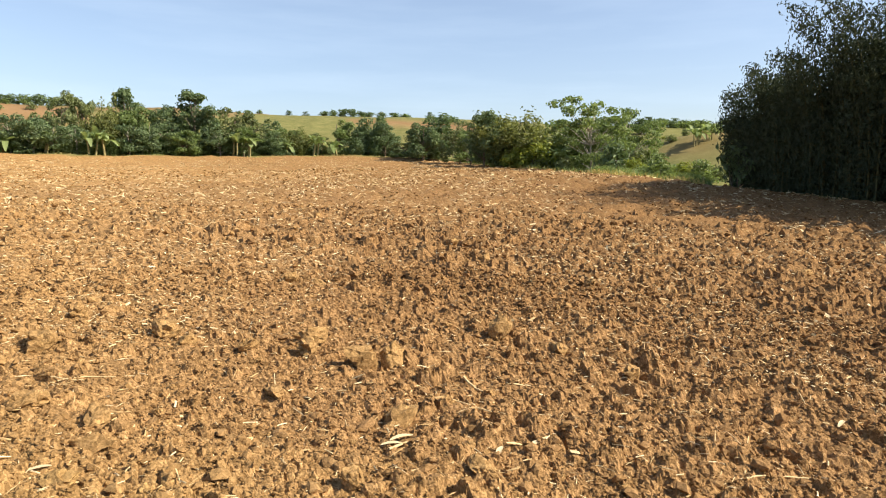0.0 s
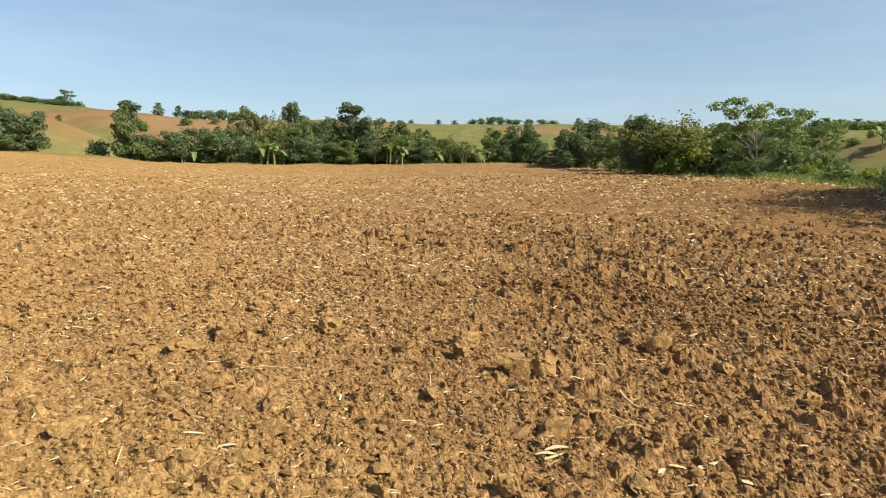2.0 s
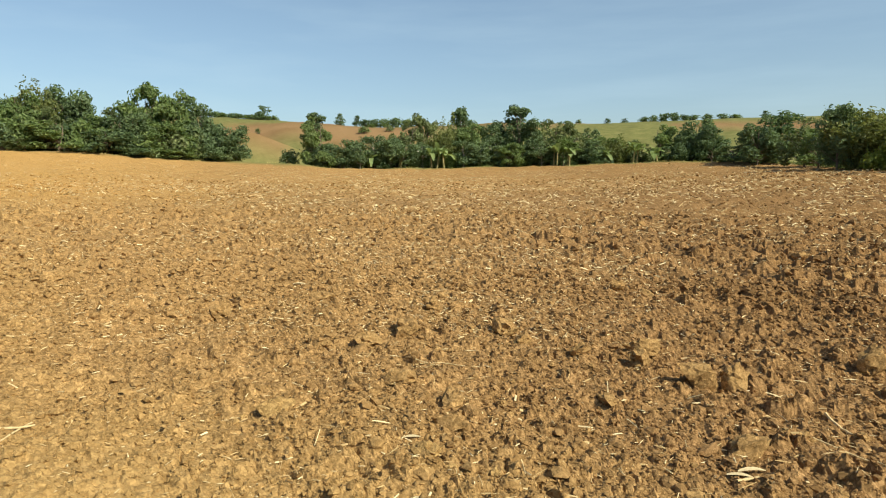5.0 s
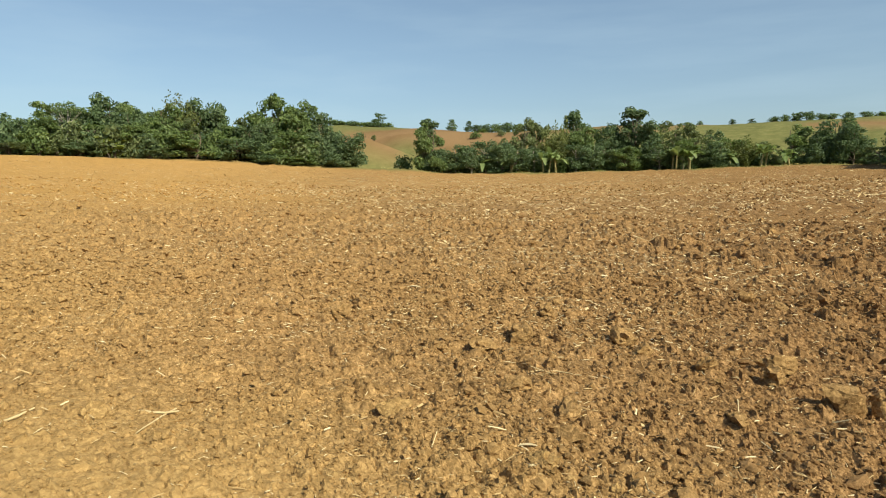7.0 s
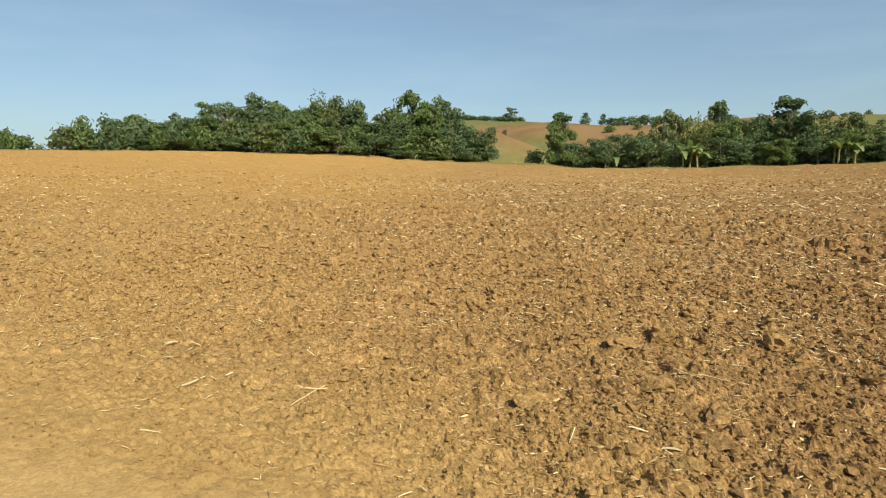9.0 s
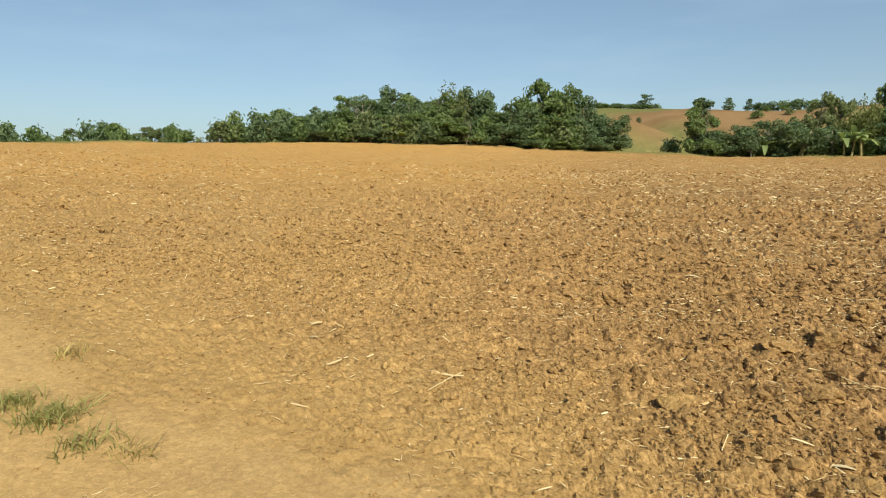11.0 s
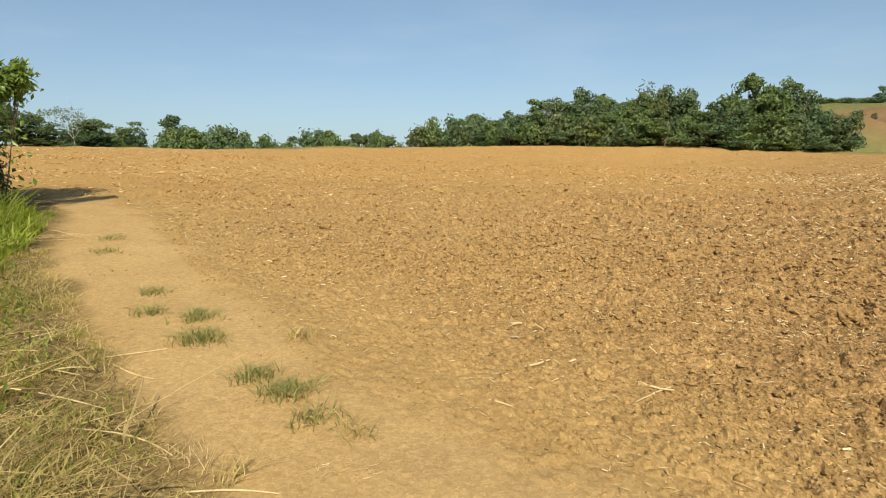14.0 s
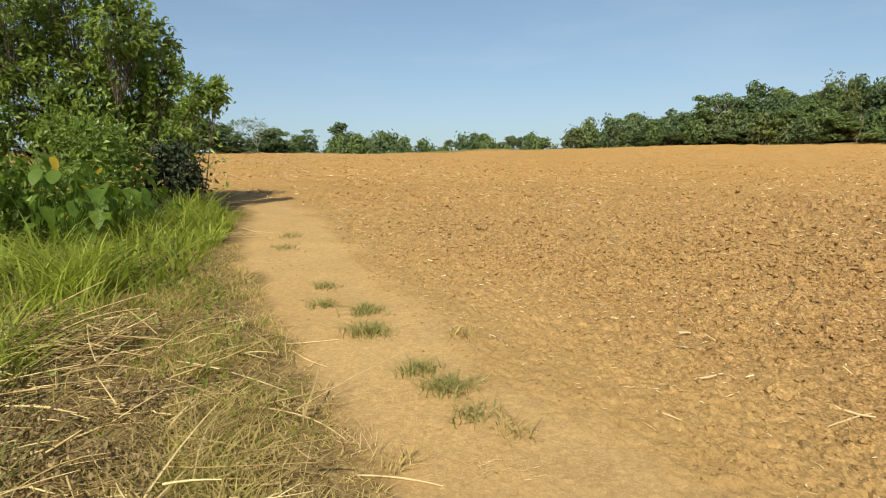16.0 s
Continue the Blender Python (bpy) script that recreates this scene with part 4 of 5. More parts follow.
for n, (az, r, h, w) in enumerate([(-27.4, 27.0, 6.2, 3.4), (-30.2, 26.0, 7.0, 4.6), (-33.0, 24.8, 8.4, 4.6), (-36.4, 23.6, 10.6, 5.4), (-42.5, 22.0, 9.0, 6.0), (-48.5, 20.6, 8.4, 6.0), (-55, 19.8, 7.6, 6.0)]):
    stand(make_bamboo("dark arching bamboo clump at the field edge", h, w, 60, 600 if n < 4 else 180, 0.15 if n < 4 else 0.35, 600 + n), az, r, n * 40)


# ---- beside the path: tree, bushes, grass and dry weeds ----
# masses of the roadside tree's crown: place from its foot, and half width
LOBES = [
    (0.13, -0.84, 3.13, 0.79), (-0.84, -0.59, 3.17, 0.84), (0.0, 0.58, 3.19, 0.68), (-1.38, 0.49, 3.13, 0.58), (0.35, -0.59, 2.12, 0.77), (-0.16, -0.07, 2.19, 0.79), (-1.05, 0.24, 2.32, 0.74), (-0.68, 1.03, 2.5, 0.44), (0.14, -0.97, 1.39, 0.75), (0.51, 0.03, 1.31, 0.67),
    (-0.85, 0.09, 1.46, 0.67), (-0.83, 0.87, 1.75, 0.48), (-0.53, 1.6, 2.05, 0.32), (-0.65, 1.94, 2.18, 0.19), (-0.44, 1.38, 1.33, 0.32), (-0.06, -0.34, 4.14, 0.89), (0.03, 0.56, 4.01, 0.71), (0.75, -1.42, 2.49, 1.08), (0.95, -1.17, 3.65, 1.05), (0.97, -1.35, 1.29, 0.86),
]


def make_roadside_tree(label, seed):
    """A many-stemmed small tree: limbs into each mass of the crown, twigs, and tufts of drooping leaves at their tips."""
    rng = np.random.default_rng(seed)
    top = thing("tree", label, "tree")
    stems, twigs, sv, sf, start = [], [], [], [], 0
    t = np.linspace(0, 1, 6)[:, None]
    for x, y, z, half in LOBES:
        mid = np.array([x, y, z])
        foot = np.array([rng.normal() * 0.4 - 0.2 + 0.3 * x, rng.normal() * 0.4 + 0.3 * y, -0.2])
        limb = foot * (1 - t) + mid * t - [[0, 0, 0.12]] * np.sin(math.pi * t) + np.sin(t * 6 + x * 9) * t * [[0.07, 0.05, 0]]
        stems.append(np.column_stack([limb, (0.011 + 0.009 * half) * (1.25 - t[:, 0])]))
        n = 90
        at = rng.uniform(0.35, 1.0, n)
        along = np.column_stack([np.interp(at, t[:, 0], limb[:, k]) for k in range(3)]) + np.clip(rng.normal(size=(n, 3)), -1.6, 1.6) * 0.16
        v, f = leaves(rng, along, rng.normal(size=(n, 3)), 0.125, 0.058, 0.4, 0.75)
        sv.append(v)
        sf.append(f + start)
        start += len(v)
        d, spot = ball(rng, int(4 + 102 * half), 0.42)
        for way, p in zip(d, spot):
            tip = mid + p * half * [1, 1, 0.9] * rng.uniform(0.85, 1.12)
            root = limb[rng.integers(3, 6)]
            q = np.linspace(0, 1, 4)[:, None]
            twig = root * (1 - q) + tip * q + [[0, 0, 0.10 * half]] * np.sin(math.pi * q)
            twigs.append(np.column_stack([twig, 0.006 * (1.2 - q[:, 0])]))
            n = int(rng.integers(9, 20))
            along = tip + (root - tip) * rng.uniform(0, 0.3, (n, 1)) + rng.normal(size=(n, 3)) * 0.05
            v, f = leaves(rng, along, np.tile(way * 0.7 + [0, 0, 0.1], (n, 1)), 0.125, 0.058, 0.45, 0.75)
            sv.append(v)
            sf.append(f + start)
            start += len(v)
    v, f = tubes(stems, 6)
    part("stem", mesh_of("stem", v, f, [BARK], shade=True), top)
    v, f = tubes(twigs, 3)
    part("twig", mesh_of("twig", v, f, [BARK], shade=True), top)
    part("crown", mesh_of("crown", np.vstack(sv), np.vstack(sf), [BROAD_LEAF]), top)
    return top


stand(make_roadside_tree("leafy green roadside tree with branches down to the grass", 47), 119.0, 12.6)
# first shrub borrows the near-black bamboo leaves, painting in the tree's shade
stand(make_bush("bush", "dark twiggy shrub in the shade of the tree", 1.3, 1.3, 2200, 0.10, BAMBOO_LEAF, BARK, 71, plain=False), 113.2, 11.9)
stand(make_bush("bush", "dark leafy shrub below the tree", 1.7, 2.2, 3000, 0.12, BROAD_LEAF, BARK, 72, plain=False), 118.5, 11.4)
stand(make_bush("bush", "green shrub below the tree", 1.15, 1.8, 1500, 0.12, BROAD_LEAF, BARK, 73, plain=False), 124.0, 10.3)


def make_broadleaf_plant(label, height, width, count, seed):
    """A weedy plant with large round drooping leaves on long stalks."""
    rng = np.random.default_rng(seed)
    top = thing("broadleaf_weed", label, "plant", "large-leaved weeds")
    for k in range(count):
        a, q = rng.uniform(0, 2 * math.pi), rng.uniform(0.2, 1)
        h = height * rng.uniform(0.35, 1.0)
        tip = np.array([math.cos(a) * width * 0.5 * q, math.sin(a) * width * 0.5 * q, h])
        t = np.linspace(0, 1, 5)[:, None]
        v, f = tubes([np.column_stack([tip * [1, 1, 0] * t ** 1.5 + [0, 0, 1] * (h * t) - [[0, 0, 0.1]], 0.008 * (1.2 - t[:, 0])])], 4)
        part("stalk", mesh_of("stalk", v, f, [BIG_LEAF]), top)
        way = (math.cos(a) + rng.normal() * 0.4, math.sin(a) + rng.normal() * 0.4, rng.uniform(-1.6, -0.2))
        ln = rng.uniform(0.10, 0.23) * (0.6 if k % 13 == 6 else 1.0)
        v, f = blade(tip - [0, 0, 0.1], way, ln, ln * 0.8, rng.uniform(0.2, 0.6), 6, rng.uniform(0.1, 0.45))
        part("leaf", mesh_of("leaf", v, f, [YELLOW_LEAF if k % 13 == 6 else BIG_LEAF], shade=True), top)
    return top


for n, (az, r, h, w) in enumerate([(120.5, 9.2, 1.10, 1.3), (117.2, 9.6, 1.05, 1.2), (119.0, 9.9, 1.0, 1.2), (115.6, 10.4, 0.8, 1.0), (122.6, 9.7, 1.25, 1.2), (124.8, 9.9, 1.4, 1.2)]):
    stand(make_broadleaf_plant("tall weed with large round green leaves in the grass", h, w, 26, 80 + n), az, r)


def grass(rng, x, y, z, height, width, bend, steps=3):
    """Blades that taper and arch: one strip each."""
    n = len(x)
    a = rng.uniform(0, 2 * math.pi, n)
    h = height * rng.uniform(0.5, 1.25, n)
    out = np.column_stack([np.cos(a), np.sin(a), 0 * a]) * (bend * rng.uniform(0.2, 1.6, n) * h)[:, None]
    side = np.column_stack([-np.sin(a + rng.normal(size=n) * 0.8), np.cos(a + rng.normal(size=n) * 0.8), 0 * a])
    foot = np.column_stack([x, y, z])
    wd = width * rng.uniform(0.6, 1.3, n)
    verts = []
    for k in range(steps + 1):
        t = k / steps
        spine = foot + out * t ** 1.8 + np.column_stack([0 * h, 0 * h, h * (t - 0.25 * min(bend, 1.0) * t ** 3)])
        half = (wd * (1 - t) ** 0.7 * 0.5 + 0.0006)[:, None]
        verts += [spine - side * half, spine + side * half]
    v = np.stack(verts, 1).reshape(-1, 3)
    base = np.arange(n)[:, None] * (2 * steps + 2)
    f = np.concatenate([base + [2 * k, 2 * k + 1, 2 * k + 3, 2 * k + 2] for k in range(steps)])
    return v, f


def turf(name, label, n, xs, near, far, height, width, bend, mat, seed, keep=None):
    """A stretch of grass left of the path, from near to far metres off the path's edge, for x in xs."""
    rng = np.random.default_rng(seed)
    x = rng.uniform(*xs, n)
    y = path_left(x) - rng.uniform(near, far, n)
    if keep is not None:
        ok = rng.uniform(0, 1, n) < keep(x, y)
        x, y = x[ok], y[ok]
    tall = height * (0.25 + 1.5 * value_noise(x, y, 0.42, 33)) * (0.5 + 0.5 * smooth(0.0, 0.8, path_left(x) - y))
    v, f = grass(rng, x, y, ground_z(x, y) - 0.01, tall, width, bend)
    return tagged(new(name, mesh_of(name, v, f, [mat])), label, "grass", kind="stuff")


def thick(x, y):
    """Grass grows in tussocks."""
    return smooth(0.45, 0.56, value_noise(x, y, 0.30, 31) * 0.65 + value_noise(x, y, 0.9, 32) * 0.35)


turf("tall_grass", "tall bright green grass beside the path", 8600, (-11.5, -5.3), 0.08, 4.2, 0.40, 0.027, 0.75, GRASS, 91, lambda x, y: (0.02 + 0.98 * thick(x, y)) * (path_left(x) - y > np.interp(x, (-11, -8, -6.3, -5.2), (0.08, 0.18, 0.60, 1.15))))
turf("tall_grass", "long green grass with bent blades near the dry weeds", 4600, (-6.4, -3.3), 1.2, 3.6, 0.40, 0.016, 1.0, GRASS, 92, lambda x, y: (0.1 + 0.9 * thick(x, y)) * (path_left(x) - y > np.interp(x, (-6.2, -4.6, -3.3), (1.0, 1.45, 1.95))))
turf("tall_grass", "yellow-green bent grass over the cut dry stems", 900, (-4.9, -2.7), 1.45, 2.5, 0.26, 0.010, 1.3, TUFT, 89, lambda x, y: 0.1 + 0.9 * thick(x + 2, y))
turf("verge_grass", "short olive and straw-coloured grass along the path", 20000, (-8.2, -2.0), -0.04, 1.5, 0.105, 0.006, 1.6, DRY_GRASS, 93, lambda x, y: (np.where(x > -4.2, 0.2, 0.45) + np.where(x > -4.2, 0.8, 0.55) * thick(x, y)) * (1 - 0.75 * smooth(0.75, 1.15, path_left(x) - y) * smooth(-5.2, -4.4, x)))
turf("verge_grass", "short green grass among the dry verge", 6000, (-7.6, -2.2), 0.05, 1.15, 0.095, 0.005, 1.1, GRASS, 94, lambda x, y: 0.8 * thick(y + 7, x))


def edge_grass(name, label, n, az0, az1, inner, outer, height, width, mat, seed):
    """Rough grass and weeds along the outer edge of the field."""
    rng = np.random.default_rng(seed)
    az = rng.uniform(az0, az1, n)
    r = np.interp(az, EDGE_AZ, EDGE_R) + rng.uniform(inner, outer, n)
    x, y = -r * np.sin(np.radians(az)), r * np.cos(np.radians(az))
    ok = rng.uniform(0, 1, n) < smooth(0.25, 0.6, value_noise(x, y, 1.6, 34))
    x, y = x[ok], y[ok]
    v, f = grass(rng, x, y, ground_z(x, y) - 0.02, height, width, 0.7, 2)
    return tagged(new(name, mesh_of(name, v, f, [mat])), label, "grass", kind="stuff")


edge_grass("edge_grass", "straw-coloured rough grass along the edge of the field", 5000, -23, 1, -0.2, 2.0, 0.26, 0.03, DRY_GRASS, 97)
edge_grass("edge_grass", "green weeds along the edge of the field", 7000, -23.5, 1, 0.3, 4.5, 0.45, 0.05, MID_LEAF, 98)
edge_grass("edge_grass", "dry weeds under the trees at the far edge", 2600, 2, 80, 0.3, 1.6, 0.14, 0.05, DRY_GRASS, 99)


def scatter_leaves(name, label, category, n, xs, near, far, length, slim, mat, seed, high):
    """Loose or low leaves left of the path, up to a height over the ground."""
    rng = np.random.default_rng(seed)
    x = rng.uniform(*xs, n)
    y = path_left(x) - rng.uniform(near, far, n)
    ok = rng.uniform(0, 1, n) < thick(x + 3, y - 5)
    x, y = x[ok], y[ok]
    spot = np.column_stack([x, y, ground_z(x, y) + 0.005 + high * rng.uniform(0, 1, len(x)) ** 2])
    v, f = leaves(rng, spot, np.tile([0, 0, 0.5], (len(x), 1)), length, length * slim, 0.1)
    return tagged(new(name, mesh_of(name, v, f, [mat])), label, category, kind="stuff")


scatter_leaves("dead_leaves", "brown crumpled leaves among the dry weeds", "dead leaves", 13000, (-5.0, -2.2), 0.85, 2.8, 0.036, 0.5, LITTER, 95, 0.15)
# the second scatter is added to darken gaps, as shade would
scatter_leaves("undergrowth", "near-black leaves standing for the shade in the gaps below the tall grass", "weeds", 8000, (-11.0, -6.0), 0.65, 4.2, 0.075, 0.3, GAP_SHADE_LEAF, 90, 0.26)
scatter_leaves("low_weeds", "low yellow-green weeds at the foot of the tall grass", "weeds", 3600, (-10.5, -3.6), 0.35, 2.8, 0.060, 0.45, LIME_LEAF, 96, 0.30)


def straw_heap(label, x, y, wide, long, count, rise, seed, thin=0.0022):
    """Loose dry stems lying or standing round one spot."""
    rng = np.random.default_rng(seed)
    lines = []
    for k in range(count):
        a, q = rng.uniform(0, 2 * math.pi), wide * math.sqrt(rng.uniform(0, 1))
        px, py, ln = math.cos(a) * q, math.sin(a) * q, long * rng.uniform(0.4, 1.2)
        way = np.array([rng.normal(), rng.normal(), abs(rng.normal()) * rise])
        t = np.linspace(0, 1, 4)[:, None]
        bend = np.sin(math.pi * t) * rng.normal(size=(1, 3)) * 0.06 * ln
        lines.append(np.column_stack([np.array([px, py, 0.006]) + t * way / np.linalg.norm(way) * ln + np.abs(bend), thin * rng.uniform(0.4, 1.2) * (1.2 - 0.7 * t[:, 0])]))
    v, f = tubes(lines, 4)
    ob = new("dry_weed", mesh_of("dry_weed", v, f, [STRAW]))
    ob.location = (x, y, float(ground_z(x, y)[0]))
    return tagged(ob, label, "dry weeds", "dry weeds by the path", "stuff")


straw_heap("pale straw strewn on the path below the grass", -9.08, -2.84, 0.42, 0.30, 60, 0.03, 732)
straw_heap("a few pale straws on the sandy path", -3.01, 0.03, 0.16, 0.06, 40, 0.05, 733, 0.0013)
straw_heap("dry grass stems at the edge of the path", -3.21, -0.57, 0.16, 0.13, 34, 0.9, 734, 0.0012)

# tufts on the bare path: place, spread, number of blades
for n, (x, y, w, k) in enumerate([(-4.79, -0.78, 0.20, 260), (-5.27, -0.86, 0.18, 200), (-4.06, -0.41, 0.13, 150), (-3.82, -0.22, 0.17, 260), (-3.46, -0.10, 0.14, 90), (-3.28, 0.07, 0.12, 50),
                                  (-6.11, -1.30, 0.16, 90), (-5.47, -1.23, 0.13, 100), (-8.02, -2.18, 0.20, 90), (-8.82, -2.27, 0.20, 80), (-4.69, -0.13, 0.16, 50), (-3.05, -0.45, 0.12, 40)]):
    rng = np.random.default_rng(700 + n)
    px, py = rng.normal(size=k) * w * 0.42, rng.normal(size=k) * w * 0.42
    v, f = grass(rng, px, py, np.full(k, -0.01), 0.10, 0.006, 1.2)
    tuft = new("grass_tuft", mesh_of("grass_tuft", v, f, [TUFT if k > 60 else DRY_GRASS]))
    tuft.location = (x, y, float(ground_z(x, y)[0]))
    tagged(tuft, "small green grass tuft on the bare path" if k > 60 else "thin dry grass tuft on the bare path", "grass", "tufts on the path", "stuff")


# ---- loose on the field: straw, stalks, crumbs and clods ----
def straw_litter(name, label, n, r0, r1, power, length, width, seed):
    """Flat bits of stalk, leaf and husk: bent strips with a fold along the middle."""
    rng = np.random.default_rng(seed)
    az = rng.uniform(-42, 112, n)
    r = (r0 ** power + rng.uniform(0, 1, n) * (r1 ** power - r0 ** power)) ** (1 / power)
    x, y = -r * np.sin(np.radians(az)), r * np.cos(np.radians(az))
    edge = np.interp(az, EDGE_AZ, EDGE_R)
    patch = value_noise(x, y, 2.6, 41) * 0.6 + value_noise(x, y, 0.8, 42) * 0.4
    want = smooth(0.25, 0.65, patch) * np.interp(az, (-42, -20, 0, 40, 60, 112), (0.7, 0.9, 1.0, 1.0, 0.8, 0.7))
    ok = (r < edge - 0.3) & ((y > path_right(x) + 0.1) | (x < -14)) & (rng.uniform(0, 1, n) < 0.12 + 0.88 * want)
    x, y, r = x[ok], y[ok], r[ok]
    n = len(x)
    grow = np.clip(r / 13, 0.5, 1.8) * np.interp(az[ok], (40, 65), (1.0, 0.7))
    ln = length * np.exp(np.clip(rng.normal(size=n), -2, 1.6) * 0.65 - 0.1) * grow
    wd = width * np.exp(rng.normal(size=n) * 0.4) * grow
    a, tip = rng.uniform(0, 2 * math.pi, n), rng.normal(size=n) * 0.22
    way = np.column_stack([np.cos(a), np.sin(a), tip])
    side = np.column_stack([-np.sin(a), np.cos(a), rng.normal(size=n) * 0.5])
    z = ground_z(x, y) + 0.006 + np.abs(tip) * ln * 0.5 + 0.004 * grow
    mid = np.column_stack([x, y, z])
    sag = np.column_stack([0 * x, 0 * x, 0.04 * ln])
    p = [mid - way * ln[:, None] * 0.5 - sag, mid, mid + way * ln[:, None] * 0.5 - sag]
    half = side * wd[:, None] * 0.5
    rise = np.column_stack([0 * x, 0 * x, wd * 0.35])
    verts = np.stack([p[0] - half * 0.6, p[0] + half, p[1] + rise, p[2] - half, p[2] + half * 0.6], 1)[:, [0, 1, 4, 3, 2]].reshape(-1, 3)
    b = np.arange(n)[:, None] * 5
    faces = np.concatenate([b + f for f in (([0, 1, 4], [1, 2, 4], [2, 3, 4], [3, 0, 4]) if r0 < 4 else ([0, 1, 2], [0, 2, 3]))])
    return tagged(new(name, mesh_of(name, verts, faces, [STRAW])), label, "straw", kind="stuff")


straw_litter("straw_litter", "pale dry bits of stalk and husk on the soil", 11000, 2.0, 10, 1.1, 0.074, 0.0100, 51)
straw_litter("straw_litter", "pale dry straw scattered over the ploughed field", 200000, 5, 58, 0.45, 0.054, 0.0145, 52)
straw_litter("straw_litter", "pale straw specks over the far side of the field", 70000, 26, 61, 1.4, 0.046, 0.017, 54)
straw_litter("straw_litter", "broad pale husks and leaf flakes on the soil", 200, 2.2, 12, 1.0, 0.085, 0.020, 53)

# larger dry stalks: both ends, and thickness
STALKS = [
    (1.55, 3.12, 1.86, 3.70, 7), (1.54, 3.08, 1.96, 3.18, 9), (2.57, 4.51, 2.46, 4.14, 7), (0.07, 3.82, 0.33, 3.67, 9), (-0.27, 3.11, -0.18, 3.20, 13), (0.43, 3.16, 0.57, 3.32, 12),
    (0.16, 4.28, 0.28, 4.10, 16), (2.85, 6.62, 3.33, 7.08, 9), (-2.27, 3.66, -2.08, 3.66, 7), (-4.07, 10.41, -3.83, 10.52, 12), (-6.29, 10.4, -5.96, 10.69, 12), (-7.76, 6.51, -6.42, 5.78, 9),
    (-3.37, 5.59, -3.07, 5.73, 8), (-4.82, 4.13, -4.47, 4.01, 14), (-2.79, 2.97, -2.65, 2.95, 8), (-2.22, 3.64, -1.95, 3.77, 6), (-3.81, 1.12, -3.88, 1.30, 13), (-3.50, 1.65, -3.33, 1.78, 12),
    (-3.45, 0.79, -3.36, 0.88, 9), (-8.71, 11.03, -9.0, 10.7, 14), (-4.03, 10.59, -3.62, 10.79, 12), (-4.42, 4.95, -4.40, 5.14, 20), (-6.44, 1.75, -6.57, 1.89, 9), (-4.59, 1.31, -4.64, 1.41, 18),
    (-4.29, 5.03, -4.06, 5.14, 9), (-3.41, 1.81, -3.24, 1.50, 9), (-4.57, -1.32, -4.65, -0.96, 9), (-4.45, -1.22, -4.17, -0.95, 8), (-2.95, -0.61, -2.87, -0.25, 8), (3.21, 11.67, 3.55, 11.75, 14),
    (-3.62, -1.20, -3.25, -0.70, 7), (-4.1, -1.5, -3.8, -1.1, 7), (-3.1, -1.1, -2.8, -1.5, 8),
]


def make_stalk(x0, y0, x1, y1, thick_mm, seed):
    """A dry stalk lying on the soil, with a joint in it."""
    rng = np.random.default_rng(seed)
    t = np.linspace(0, 1, 7)
    bow = rng.normal() * 0.06 * math.hypot(x1 - x0, y1 - y0)
    x = x0 + (x1 - x0) * t + bow * np.sin(math.pi * t)
    y = y0 + (y1 - y0) * t - bow * np.sin(math.pi * t)
    z = ground_z(x, y)
    z = np.maximum(np.convolve(np.pad(z, 2, mode="edge"), np.ones(5) / 5, "valid"), z - 0.01) + thick_mm / 1400
    rad = thick_mm / 2000 * (1.1 - 0.3 * t) * np.where(np.arange(7) == 3, 1.3, 1.0)
    v, f = tubes([np.column_stack([x, y, z, rad])], 6)
    mid = v.mean(0)
    ob = new("dry_stalk", mesh_of("dry_stalk", v - mid, f, [STRAW]))
    ob.location = mid
    return tagged(ob, "pale dry stalk lying on the soil", "stalk", "dry stalks on the ground")


for n, spec in enumerate(STALKS):
    make_stalk(*spec, 900 + n)


def make_husk(x, y, long, turn, seed):
    """A dry curled husk: a broad folded strip, torn at one end."""
    rng = np.random.default_rng(seed)
    t = np.linspace(0, 1, 6)
    wide = long * 0.12 * np.sin(math.pi * (0.15 + 0.75 * t))
    curl = 0.05 * long * np.sin(math.pi * t) + rng.uniform(0.0, 0.15) * long * t ** 2
    rows = [np.column_stack([long * (t - 0.5), side * wide + 0.02 * long * np.sin(3 * t + seed), curl + lift * wide]) for side, lift in ((-1, 0.5), (0, 0.0), (1, 0.7))]
    v = np.concatenate(rows)
    i = np.arange(5)
    f = np.concatenate([np.column_stack([i + k, i + 1 + k, i + 7 + k, i + 6 + k]) for k in (0, 6)])
    ob = new("husk", mesh_of("husk", v, f, [HUSK], shade=True))
    ob.matrix_basis = pose(x, y, float(ground_z(x, y)[0]) + 0.008, 0, 0, turn)
    return tagged(ob, "pale dry curled husk lying on the soil", "husk", "dry stalks on the ground")


for n, (x, y, long, turn) in enumerate([(-4.38, 5.02, 0.20, 20), (-0.23, 3.47, 0.10, 70), (-0.21, 3.22, 0.17, 25), (-0.26, 3.18, 0.15, 10), (0.50, 3.26, 0.17, 35), (0.46, 3.22, 0.14, 20), (0.29, 3.12, 0.16, 65), (2.55, 3.89, 0.16, 40), (-1.72, 2.64, 0.13, 20), (-4.66, 1.36, 0.13, 40), (-4.32, 1.24, 0.11, 30)]):
    make_husk(x, y, long * 0.75, turn, 960 + n)

